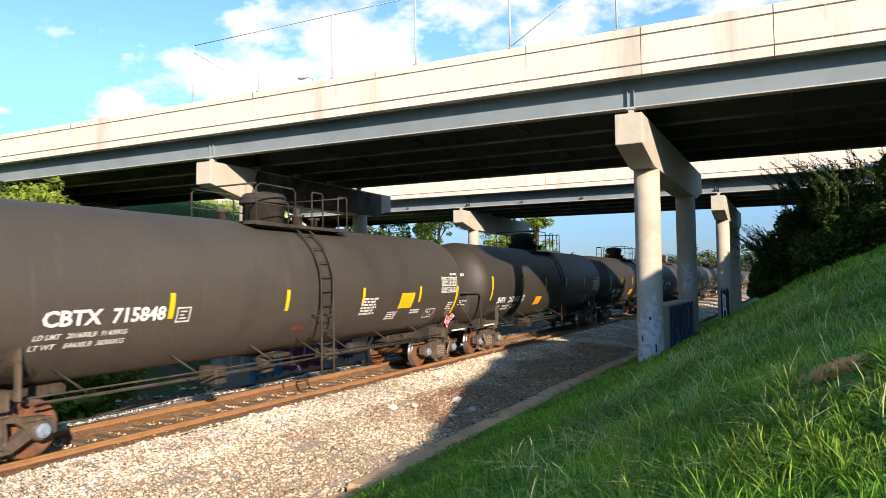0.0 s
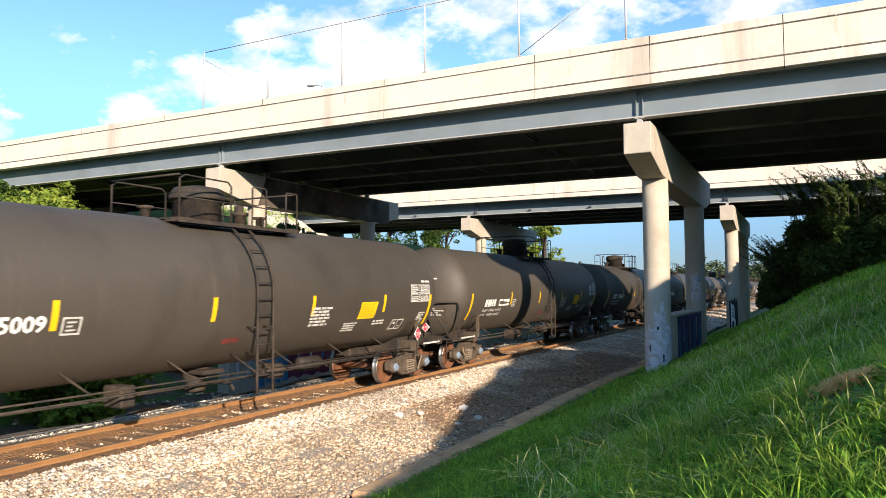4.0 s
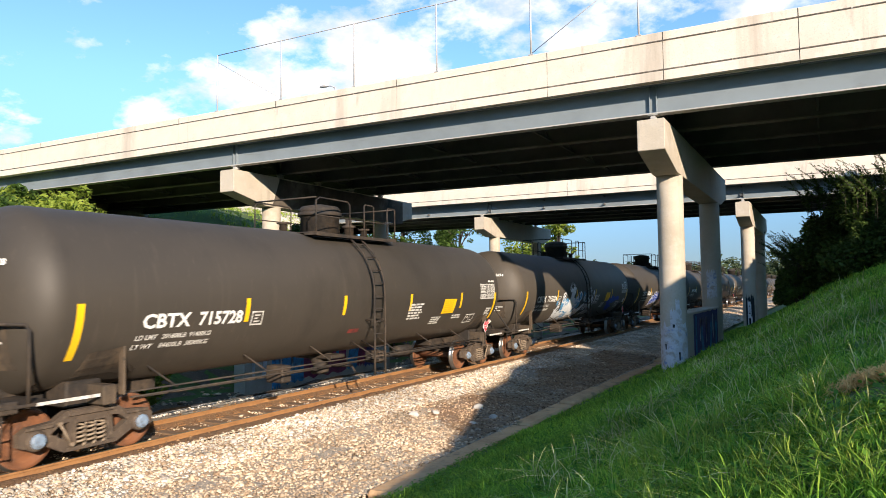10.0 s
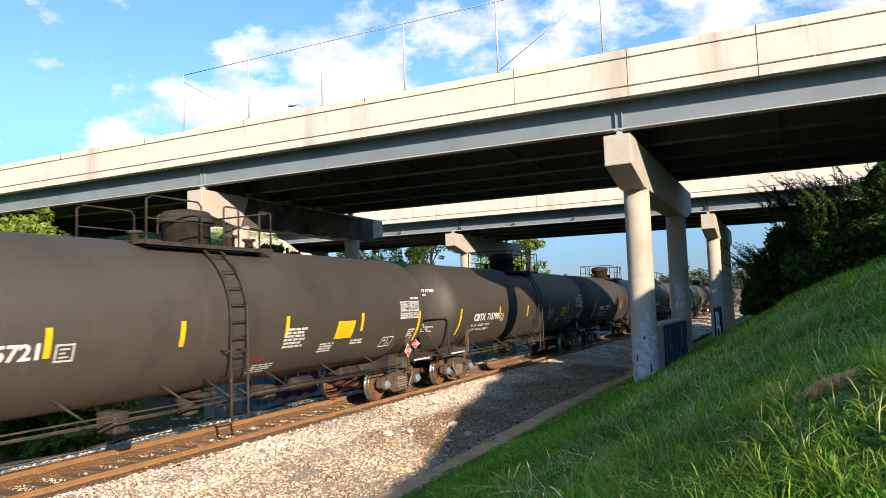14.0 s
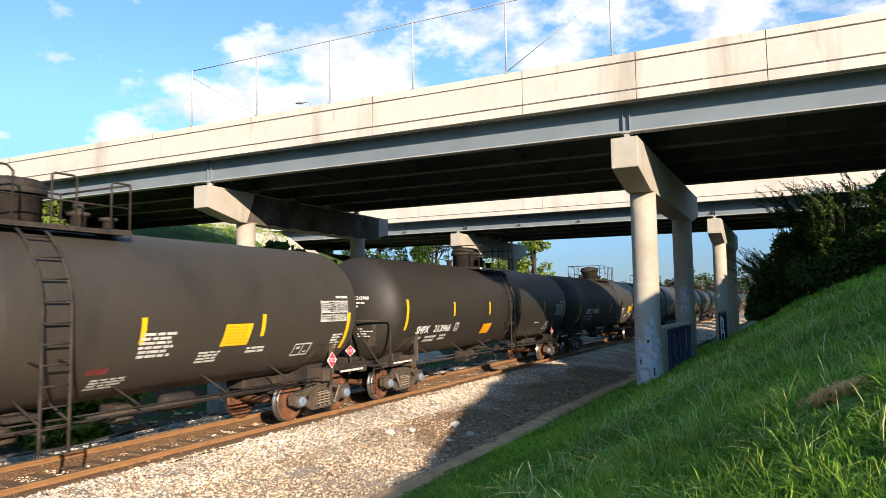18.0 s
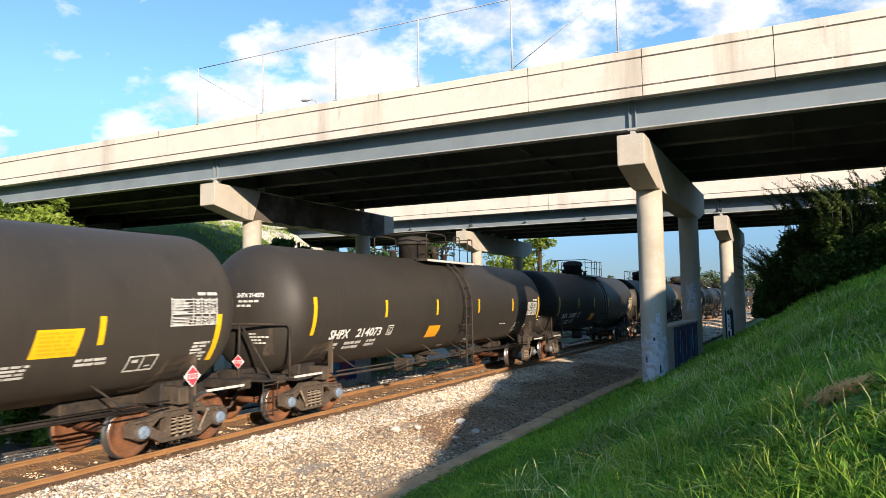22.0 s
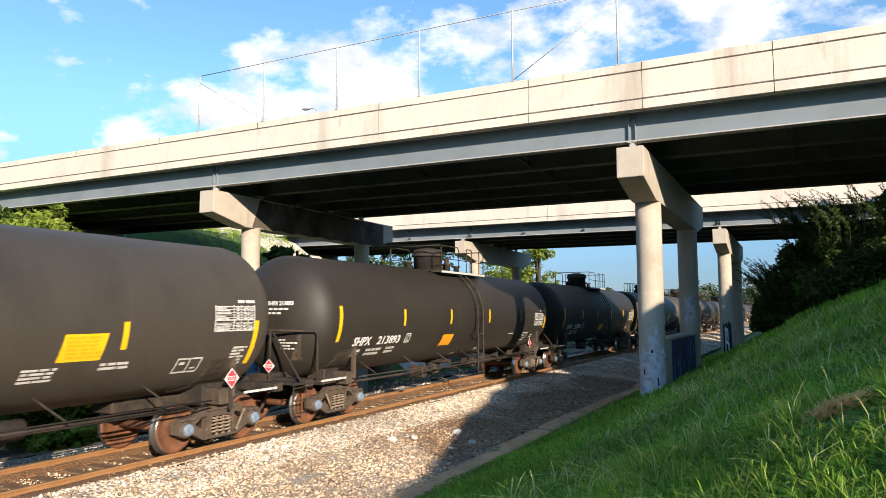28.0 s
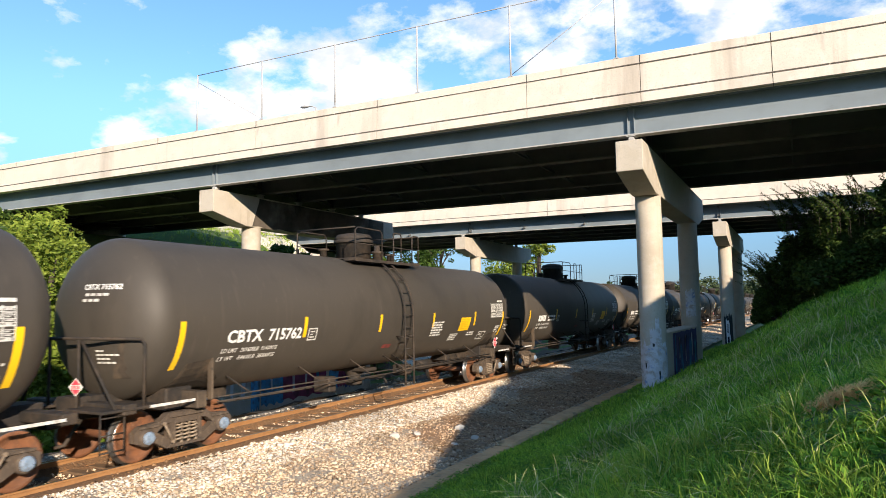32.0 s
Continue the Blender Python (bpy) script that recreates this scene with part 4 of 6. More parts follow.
def side_frame_mesh():
    """Cast side frame: arched top member, window with springs, pedestals over the axle ends."""
    bm = bmesh.new()
    out = [(-1.14, 0.40), (-1.14, 0.58), (-1.0, 0.67), (-0.62, 0.70), (-0.42, 0.83), (0.42, 0.83), (0.62, 0.70), (1.0, 0.67), (1.14, 0.58), (1.14, 0.40), (1.03, 0.36), (0.98, 0.50), (0.80, 0.50), (0.74, 0.36), (0.44, 0.20), (-0.44, 0.20), (-0.74, 0.36), (-0.80, 0.50), (-0.98, 0.50), (-1.03, 0.36)]
    hole = [(-0.26, 0.26), (0.26, 0.26), (0.26, 0.62), (-0.26, 0.62)]
    tri_l = [(-0.66, 0.52), (-0.40, 0.36), (-0.36, 0.66), (-0.50, 0.64)]
    x0, x1 = 0.96, 1.10
    for x, flip in ((x0, False), (x1, True)):
        loops = []
        for lp in (out, hole, tri_l, [(-a, b) for a, b in tri_l[::-1]]):
            vs = [bm.verts.new((x, a, b)) for a, b in lp]
            loops.append([bm.edges.new((vs[k], vs[(k + 1) % len(vs)])) for k in range(len(vs))])
        bmesh.ops.triangle_fill(bm, edges=[e for lp in loops for e in lp], use_beauty=True)
    bm.verts.ensure_lookup_table()
    n = len(bm.verts) // 2
    start = 0
    for lp in (out, hole, tri_l, tri_l):
        m = len(lp)
        for k in range(m):
            a, b = start + k, start + (k + 1) % m
            bm.faces.new((bm.verts[a], bm.verts[b], bm.verts[b + n], bm.verts[a + n]))
        start += m
    # ribs proud of the face
    for y0, y1, z0, z1 in ((-0.40, 0.40, 0.74, 0.82), (-0.42, 0.42, 0.205, 0.27), (-0.30, -0.265, 0.28, 0.7), (0.265, 0.30, 0.28, 0.7)):
        box(bm, x1 - 0.01, x1 + 0.035, y0, y1, z0, z1, 0.008)
    for s in (-1, 1):
        box(bm, x1 - 0.01, x1 + 0.03, min(s * 0.62, s * 1.05), max(s * 0.62, s * 1.05), 0.62, 0.67, 0.008)
        lathe(bm, [(0.16, x0 - 0.03), (0.16, x1 + 0.02), (0.13, x1 + 0.06)], 16, "x", m=Matrix.Translation((0, s * AXLE, AXLE_Z)))
    bmesh.ops.recalc_face_normals(bm, faces=bm.faces[:])
    return mesh_of(bm, "side_frame", DUST)


def spring_mesh():
    bm = bmesh.new()
    for y in (-0.17, 0.0, 0.17):
        pts = [(1.085 + 0.06 * math.cos(a), y + 0.076 * math.sin(a), 0.275 + 0.0108 * a) for a in np.arange(0, 2 * math.pi * 4.8, math.pi / 5)]
        tube(bm, pts, 0.020, 6)
    return mesh_of(bm, "spring_nest", SPRING)


def lever_mesh():
    bm = bmesh.new()
    tube(bm, [(1.16, 0.36, 0.32), (1.17, 0.56, 0.66)], 0.022, 6)
    for y, z in ((0.36, 0.32), (0.56, 0.66)):
        lathe(bm, [(0.035, 1.13), (0.035, 1.19)], 8, "x", m=Matrix.Translation((0, y, z)))
    return mesh_of(bm, "brake_lever", SPRING)


def truck(parent, y, M):
    t = new("truck")
    t.parent = parent
    t.matrix_basis = pose(0, y, 0)
    for s in (1, -1):
        turn = pose(0, 0, 0) if s > 0 else pose(0, 0, 0, 0, 0, 180)
        part("side_frame", M["side_frame"], None, t, at=turn)
        part("spring_nest", M["spring"], None, t, at=turn)
        for d in (-1, 1):
            part("bearing_cap", M["cap"], None, t, "blue-grey bearing end cap", at=turn @ pose(0, d * AXLE, AXLE_Z))
    for d in (-1, 1):
        part("wheelset", M["wheelset"], None, t, "rusty steel wheels with bright treads", at=pose(0, d * AXLE, AXLE_Z))
    for s in (1, -1):
        part("brake_lever", M["lever"], None, t, "pale steel brake lever", at=Matrix.Diagonal((s, 1 if y > 0 else -1, 1, 1)))
    part("bolster", M["bolster"], None, t)
    return t


def shared_meshes():
    M = dict(side_frame=side_frame_mesh(), spring=spring_mesh(), lever=lever_mesh(), wheelset=wheelset_mesh(), tank=tank_mesh(TANK), black_tank=tank_mesh(TANK_BLACK))
    bm = bmesh.new()
    lathe(bm, [(0.115, 1.10), (0.115, 1.19), (0.085, 1.215)], 18, "x")
    for k in range(3):
        a = k * 2 * math.pi / 3
        lathe(bm, [(0.02, 1.21), (0.02, 1.235)], 6, "x", m=Matrix.Translation((0, 0.06 * math.cos(a), 0.06 * math.sin(a))))
    M["cap"] = mesh_of(bm, "bearing_cap", CAPBLUE)
    bm = bmesh.new()
    box(bm, -0.95, 0.95, -0.2, 0.2, 0.36, 0.66, 0.03)
    box(bm, -0.35, 0.35, -0.3, 0.3, 0.6, 0.86, 0.03)
    for d in (-1, 1):
        tube(bm, [(-0.75, d * 0.42, 0.36), (0.75, d * 0.42, 0.36)], 0.05, 6)
        box(bm, 0.62, 0.86, d * 0.42 - 0.03, d * 0.42 + 0.03, 0.26, 0.56, 0.01)
    M["bolster"] = mesh_of(bm, "bolster", UNDER)
    # stub sill, saddles, coupler
    for key, args in (("sill", (-0.27, 0.27, 5.2, 8.75, 0.82, 1.22, 0.02)), ("end_sill", (-1.35, 1.35, 8.35, 8.62, 0.95, 1.13, 0.02)), ("body_bolster", (-0.9, 0.9, 6.75, 7.37, 0.82, 1.25, 0.03))):
        bm = bmesh.new()
        box(bm, *args)
        M[key] = mesh_of(bm, key, UNDER)
    bm = bmesh.new()
    rows = []
    for y, zt in ((-0.95, 1.25), (-0.3, 1.72), (0.25, 1.78), (0.75, 1.35)):
        rows.append([bm.verts.new(on_shell(y, z, 0.012)) for z in np.linspace(1.06, zt, 6)])
    for a, b in zip(rows, rows[1:]):
        for k in range(5):
            bm.faces.new((a[k], b[k], b[k + 1], a[k + 1]))
    box(bm, 1.20, 1.33, 0.24, 0.29, 0.98, 1.78, 0.01)
    box(bm, 0.2, 1.34, -0.12, 0.12, 0.86, 1.18, 0.02)
    M["saddle"] = mesh_of(bm, "saddle", SADDLE)
    bm = bmesh.new()
    box(bm, -0.09, 0.09, 8.5, 8.92, 0.80, 0.97, 0.02)
    box(bm, -0.16, 0.14, 8.88, 9.04, 0.72, 1.03, 0.03)
    tube(bm, [(-0.25, 8.6, 0.85), (-0.3, 8.95, 0.45), (-0.2, 9.05, 0.42)], 0.035, 6)
    M["coupler"] = mesh_of(bm, "coupler", UNDER)
    # end cage: a bent pipe round the head, with posts and slanting braces
    bm = bmesh.new()
    tube(bm, [(1.32, -8.2, 1.0), (1.32, -8.2, 2.12), (1.28, -8.24, 2.21), (0.62, -8.74, 2.24), (0.4, -8.8, 2.24), (-0.4, -8.8, 2.24), (-0.62, -8.74, 2.24), (-1.28, -8.24, 2.21), (-1.32, -8.2, 2.12), (-1.32, -8.2, 1.0)], 0.030, 8)
    M["cage"] = mesh_of(bm, "end_railing", UNDER)
    bm = bmesh.new()
    tube(bm, [(0.40, -8.80, 1.0), (0.40, -8.80, 2.23)], 0.026, 8)
    M["cage_post"] = mesh_of(bm, "railing_post", UNDER)
    bm = bmesh.new()
    tube(bm, [(0.46, -8.79, 2.20), (1.30, -8.74, 1.06)], 0.028, 8)
    M["cage_brace"] = mesh_of(bm, "railing_brace", UNDER)
    bm = bmesh.new()
    box(bm, 0.35, 1.36, -9.02, -7.8, 1.02, 1.07, 0.01)
    for k in range(3):
        tube(bm, [(1.28, -9.0, 0.95 - 0.28 * k), (1.28, -8.55, 0.95 - 0.28 * k)], 0.014, 6)
    for yy in (-9.0, -8.55):
        tube(bm, [(1.28, yy, 1.02), (1.28, yy, 0.36)], 0.014, 6)
    M["step"] = mesh_of(bm, "end_platform", UNDER)
    bm = bmesh.new()
    box(bm, 1.361, 1.372, -0.5, 0.5, 1.02, 1.07)
    M["edge"] = mesh_of(bm, "edge_stripe", GREYWHITE)
    # running rail low on the side, with struts up to the shell
    bm = bmesh.new()
    for dz in (0.0, -0.09):
        tube(bm, [(1.36, -6.55, 1.02 + dz), (1.36, 6.55, 0.98 + dz)], 0.017, 6)
    for y in (-5.6, -3.3, -1.2, 1.6, 3.6, 5.6):
        tube(bm, [(1.36, y, 0.98), on_shell(y - 0.3, 1.36, 0.0)], 0.018, 6)
    M["rail"] = mesh_of(bm, "side_rail", UNDER)
    # valves and rods below the belly
    bm = bmesh.new()
    lathe(bm, [(0.22, 0.52), (0.24, 0.62), (0.16, 0.7), (0.30, 0.95), (0.34, 1.1)], 16)
    box(bm, -0.6, 0.6, -0.28, 0.28, 0.92, 1.02, 0.02)
    tube(bm, [(0.1, 0, 0.72), (0.95, 0.1, 0.74), (1.05, 0.1, 0.60)], 0.03, 6)
    M["outlet"] = mesh_of(bm, "bottom_outlet", UNDER)
    bm = bmesh.new()
    tube(bm, [(0.30, -6.8, 0.74), (0.34, -1.0, 0.70), (0.34, 6.8, 0.74)], 0.022, 6)
    tube(bm, [(0.85, 0.9, 0.86), (0.85, 6.4, 0.84)], 0.03, 6)
    lathe(bm, [(0.04, 2.6), (0.17, 2.66), (0.17, 3.35), (0.04, 3.42)], 14, "y", m=Matrix.Translation((0.6, 0, 0.86)))
    box(bm, 0.35, 0.85, 1.5, 1.85, 0.66, 0.98, 0.03)
    box(bm, 0.5, 1.0, -2.5, -2.2, 0.62, 1.0, 0.03)
    M["brake"] = mesh_of(bm, "brake_rigging", UNDER)
    # manway with bolted lid
    bm = bmesh.new()
    lathe(bm, [(0.50, 4.0), (0.50, 4.64), (0.54, 4.65), (0.54, 4.74), (0.47, 4.82), (0.15, 4.88)], 28)
    M["manway"] = mesh_of(bm, "manway", UNDER)
    bm = bmesh.new()
    lathe(bm, [(0.56, 4.57), (0.57, 4.58), (0.57, 4.66), (0.545, 4.67)], 32)
    M["clamp"] = mesh_of(bm, "clamp_ring", UNDER)
    for key, prof in (("valve_a", [(0.14, 4.0), (0.14, 4.35), (0.20, 4.36), (0.20, 4.42), (0.09, 4.44), (0.09, 4.6)]), ("valve_b", [(0.10, 4.0), (0.10, 4.3), (0.16, 4.31), (0.16, 4.36)])):
        bm = bmesh.new()
        lathe(bm, prof, 14)
        M[key] = mesh_of(bm, "top_valve", UNDER)
    bm = bmesh.new()
    prism(bm, [(0.62, 3.98), (1.0, 3.98), (1.0, 3.96), (1.02, 3.96), (1.02, 4.04), (1.0, 4.04), (1.0, 4.03), (0.62, 4.03)], -1.35, 2.1)
    M["walkway"] = mesh_of(bm, "walkway", UNDER)
    bm = bmesh.new()
    box(bm, 1.021, 1.03, -1.35, 2.1, 3.965, 4.035)
    M["pale_edge"] = mesh_of(bm, "walkway_edge", GREYWHITE)
    bm = bmesh.new()
    box(bm, -0.999, 0.999, 0, 0.35, 4.031, 4.06)
    M["crosswalk"] = mesh_of(bm, "crosswalk", UNDER)
    bm = bmesh.new()
    x = 0.98
    tube(bm, [(x, -1.33, 4.0), (x, -1.33, 4.80), (x, -1.2, 4.88), (x, -0.1, 4.88), (x, 0.0, 4.80), (x, 0.0, 4.03)], 0.02, 6)
    tube(bm, [(x, -1.33, 4.45), (x, 0.62, 4.45)], 0.014, 6)
    for y0, y1 in ((0.62, 1.05), (1.7, 2.08)):
        tube(bm, [(x, y0, 4.0), (x, y0, 4.84), (x, y0 + 0.05, 4.88), (x, y1 - 0.05, 4.88), (x, y1, 4.84), (x, y1, 4.0)], 0.02, 6)
    tube(bm, [(x, 0.62, 4.45), (x, 2.08, 4.45)], 0.014, 6)
    M["railing"] = mesh_of(bm, "platform_railing", UNDER)
    bm = bmesh.new()
    tube(bm, [(-0.98, 0, 4.88), (0.98, 0, 4.88)], 0.02, 6)
    M["end_rail"] = mesh_of(bm, "end_rail", UNDER)
    # ladder that follows the shell
    bm = bmesh.new()
    zs = list(np.linspace(0.55, 2.7, 5)) + [TANK_Z + TANK_R * math.sin(a) for a in np.radians([14, 26, 38, 50, 60])]
    def ladder_pt(y, z):
        if z < 2.6:
            return (TANK_R + 0.13, y, z)
        return on_shell(y, z, 0.13)
    for y in (0.0, 0.46):
        tube(bm, [ladder_pt(y, z) for z in zs], 0.026, 6)
    for z in (1.0, 1.9):
        for y in (0.0, 0.46):
            tube(bm, [ladder_pt(y, z), on_shell(y, max(z, 1.35), 0.0)], 0.018, 6)
    M["ladder_rails"] = mesh_of(bm, "ladder_rail", UNDER)
    bm = bmesh.new()
    tube(bm, [(TANK_R + 0.13, 0.0, 0.0), (TANK_R + 0.13, 0.46, 0.0)], 0.016, 6)
    for v in bm.verts:
        v.co.x -= TANK_R + 0.13
    M["rung"] = mesh_of(bm, "rung", UNDER)
    bm = bmesh.new()
    q = 0.17
    vs = [bm.verts.new((0.0, a, b)) for a, b in ((-q, 0), (0, -q), (q, 0), (0, q))]
    bm.faces.new(vs).material_index = 0
    q = 0.15
    for z0, z1 in ((-0.14, -0.04), (0.04, 0.14)):
        w0, w1 = q - abs(z0), q - abs(z1)
        vs = [bm.verts.new((0.006, a, b)) for a, b in ((-w0, z0), (w0, z0), (w1, z1), (-w1, z1))]
        bm.faces.new(vs).material_index = 1
    for k in range(4):
        box(bm, 0.004, 0.008, -0.10 + k * 0.055, -0.065 + k * 0.055, -0.03, 0.03, slot=1)
    box(bm, -0.03, -0.004, -0.03, 0.03, -0.5, 0.05, slot=2)
    M["placard"] = mesh_of(bm, "placard", WHITE, RED, UNDER)
    return M


M = shared_meshes()


def stripe_mesh(y, z0, z1, w, mat=YELLOW):
    bm = bmesh.new()
    decal(bm, y - w / 2, y + w / 2, z0, z1, 0.0, 0.008, 8)
    return mesh_of(bm, "stripe", mat)


STYLE = {
    "A": dict(stripes=(-7.55, -4.05, -0.90, 2.08, 5.07, 7.55), ladder=0.10, man=0.0, rect=(3.97, 4.72, 1.91, 2.34, YELLOW, 0.07)),
    "A2": dict(stripes=(-7.55, -4.05, -1.48, 1.47, 4.47, 7.55), ladder=-0.42, man=0.0, rect=(3.37, 4.12, 1.91, 2.34, YELLOW, 0.07)),
    "B": dict(stripes=(-7.55, -4.48, -1.55, 1.52, 4.66, 7.58), ladder=0.20, man=-0.35, rect=(-1.88, -1.13, 1.60, 1.95, ORANGE, 0.0)),
}


def outline_box(bm, y0, y1, z0, z1, lean, w=0.03):
    decal(bm, y0, y1, z0, z0 + w, 0, rows=1)
    decal(bm, y0 + lean, y1 + lean, z1 - w, z1, 0, rows=1)
    decal(bm, y0 + lean / 2, y0 + lean / 2 + w, z0, z1, lean, rows=3)
    decal(bm, y1 + lean / 2 - w, y1 + lean / 2, z0, z1, lean, rows=3)


def prototype(style):
    S = STYLE[style]
    car = thing("tank_car", "black railway tank car, dusty below, with yellow reflector stripes", "tank car", group="tank cars of the train")
    part("tank", M["black_tank" if style == "B" else "tank"], None, car, "black painted steel tank with rounded heads")
    for s in (-1, 1):
        flip = pose(0, 0, 0, 0, 0, 0 if s > 0 else 180)
        part("stub_sill", M["sill"], None, car, at=flip)
        part("end_sill", M["end_sill"], None, car, at=flip)
        part("body_bolster", M["body_bolster"], None, car, at=flip)
        part("saddle", M["saddle"], None, car, "dusty saddle plate", at=pose(0, s * 6.9, 0))
        part("saddle", M["saddle"], None, car, "dusty saddle plate", at=pose(0, s * 6.9, 0, 0, 0, 180))
        part("coupler", M["coupler"], None, car, at=pose(0, 0, 0, 0, 0, 0 if s > 0 else 180))
    for turn in (pose(0, 0, 0), Matrix.Scale(-1, 4, (1, 0, 0))):
        part("end_platform", M["step"], None, car, at=turn)
        part("side_rail", M["rail"], None, car, at=turn)
        part("railing_post", M["cage_post"], None, car, at=turn)
        part("railing_brace", M["cage_brace"], None, car, at=turn)
    part("end_railing", M["cage"], None, car, "bent pipe railing at the car's end")
    for y in (-7.6, 7.9):
        part("edge_stripe", M["edge"], None, car, "white edge stripe", at=pose(0, y, 0))
    part("bottom_outlet", M["outlet"], None, car)
    part("brake_rigging", M["brake"], None, car)
    part("manway", M["manway"], None, car, "bolted manway dome", at=pose(0, S["man"], 0))
    part("clamp_ring", M["clamp"], None, car, at=pose(0, S["man"], 0))
    ly = S["ladder"] - 0.1
    for key, x, y in (("valve_a", 0.0, 1.25), ("valve_b", 0.15, 1.75), ("valve_b", -0.25, -1.1)):
        part("top_valve", M[key], None, car, at=pose(x, S["man"] * 0.5 + y, 0))
    for turn in (pose(0, ly, 0), pose(0, ly, 0) @ Matrix.Scale(-1, 4, (1, 0, 0))):
        part("walkway", M["walkway"], None, car, at=turn)
        part("platform_railing", M["railing"], None, car, at=turn)
    if style == "B":
        part("walkway_edge", M["pale_edge"], None, car, "pale walkway edge", at=pose(0, ly, 0))
    for y in (-1.35, 1.75):
        part("crosswalk", M["crosswalk"], None, car, at=pose(0, ly + y, 0))
    for y in (-1.33, 2.08):
        part("end_rail", M["end_rail"], None, car, at=pose(0, ly + y, 0))
    lad = part("ladder_rail", M["ladder_rails"], None, car, "curved steel ladder on the tank's side", at=pose(0, S["ladder"], 0))
    for z in np.arange(0.62, 3.85, 0.31):
        p = on_shell(0, z, 0.13) if z > 2.6 else (TANK_R + 0.13, 0, z)
        part("rung", M["rung"], None, lad, at=pose(p[0], 0, p[2]))
    for k, y in enumerate(S["stripes"]):
        if k in (0, 5):
            hi = 0.32 if style == "B" else 0.0
            part("stripe", stripe_mesh(y, 1.62 + hi, 2.50 + hi, 0.13), None, car, "yellow reflector stripe")
        else:
            hi = 0.22 if style == "B" else 0.0
            part("stripe", stripe_mesh(y, 2.06 + hi, 2.52 + hi, 0.11), None, car, "yellow reflector stripe")
    y0, y1, z0, z1, mat, lean = S["rect"]
    bm = bmesh.new()
    decal(bm, y0, y1, z0, z1, lean)
    panel = part("panel", bm, mat, car, "bright painted rectangle")
    if style != "B":
        bm = bmesh.new()
        word_bars(bm, y0 + 0.06, y1 - 0.05, z0 + 0.03, z1 - 0.03, 6, 11, 0.85)
        for v in bm.verts:
            v.co.x += 0.004
        tagged(part("panel_text", bm, OCHRE, panel, "faint ochre lines of writing"), kind="stuff")
    def block(name, draw, label=""):
        bm = bmesh.new()
        draw(bm)
        tagged(part(name, bm, GREYWHITE, car, label), kind="stuff" if name in ("stencil", "data_table") else "")

    def table(bm):
        y0, z0, h = (6.42, 2.30, 0.49) if style != "B" else (6.31, 2.08, 0.52)
        w = 1.06
        r = random.Random(5)
        for k in range(10):
            z = z0 + h * k / 9.4
            decal(bm, y0, y0 + w, z, z + (0.011 if k not in (0, 4, 9) else 0.022), 0, rows=1)
            if k < 9 and k != 3:
                decal(bm, y0 + 0.03, y0 + r.uniform(0.25, 0.45), z + 0.024, z + 0.046, 0, rows=1, off=0.010)
                for u in (0.52, 0.70, 0.86):
                    decal(bm, y0 + w * u, y0 + w * u + r.uniform(0.07, 0.12), z + 0.023, z + 0.047, 0, rows=1, off=0.010)
        for y in (0.0, 0.46, 0.65, 0.83, 1.0):
            decal(bm, y0 + w * y - 0.012, y0 + w * y + 0.012, z0, z0 + h + 0.02, 0, rows=2, off=0.012)
        word_bars(bm, y0 + 0.6, y0 + w + 0.02, z0 + h + 0.045, z0 + h + 0.135, 1, 3, 1.0)

    block("data_table", table, "white stencilled table of data")
    # blocks of small writing: y0, y1, z0, z1, lines, fill
    if style == "B":
        rows = ((-6.85, -6.3, 1.50, 1.72, 2, 0.9), (-6.05, -5.3, 1.50, 1.72, 2, 0.9), (-5.1, -4.6, 1.52, 1.73, 2, 0.9), (-0.33, 0.02, 1.22, 1.29, 2, 0.9), (1.29, 1.69, 1.27, 1.41, 3, 0.9), (3.7, 4.3, 1.79, 1.84, 1, 1.0), (6.34, 6.85, 1.56, 1.73, 2, 0.9))
        boxes = ((5.30, 5.88, 1.50, 1.82, 0.02, 0.03), (-4.25, -3.97, 1.79, 2.06, 0.0, 0.035))
    else:
        sh = 0.0 if style == "A" else -0.6
        rows = ((2.03 + sh, 2.86 + sh, 1.80, 2.26, 6, 0.75), (3.45 + sh, 4.04 + sh, 1.61, 1.84, 4, 0.85), (4.70 + sh, 5.42 + sh, 1.72, 1.86, 2, 0.75), (7.0, 7.42, 1.62, 2.0, 6, 0.8))
        rows += ((0.75, 1.5, 1.32, 1.52, 4, 0.8),) if style == "A2" else ()
        boxes = ((5.70, 6.30, 1.55, 1.83, 0.02, 0.03), (-3.92, -3.60, 1.98, 2.26, 0.0, 0.030))
    for k, (y0, y1, z0, z1, n, fill) in enumerate(rows):
        block("stencil", lambda bm: word_bars(bm, y0, y1, z0, z1, n, 20 + k, fill), "small white stencilled lines")
    for y0, y1, z0, z1, lean, w in boxes:
        def framed(bm):
            outline_box(bm, y0, y1, z0, z1, lean, w)
            wide, high = y1 - y0, z1 - z0
            if wide < 0.5:   # a few short lines in the upright box
                for u, v, ln in ((0.24, 0.66, 0.5), (0.24, 0.44, 0.3), (0.24, 0.22, 0.5)):
                    decal(bm, y0 + u * wide, y0 + (u + ln) * wide, z0 + v * high, z0 + (v + 0.10) * high, 0, rows=1, off=0.011)
            else:            # a divider and a small block of writing in the wide one
                decal(bm, y0 + 0.50 * wide, y0 + 0.50 * wide + 0.028, z0, z1, 0, rows=2, off=0.011)
                decal(bm, y0 + 0.16 * wide, y0 + 0.36 * wide, z0 + 0.56 * high, z0 + 0.76 * high, 0, rows=1, off=0.0125)
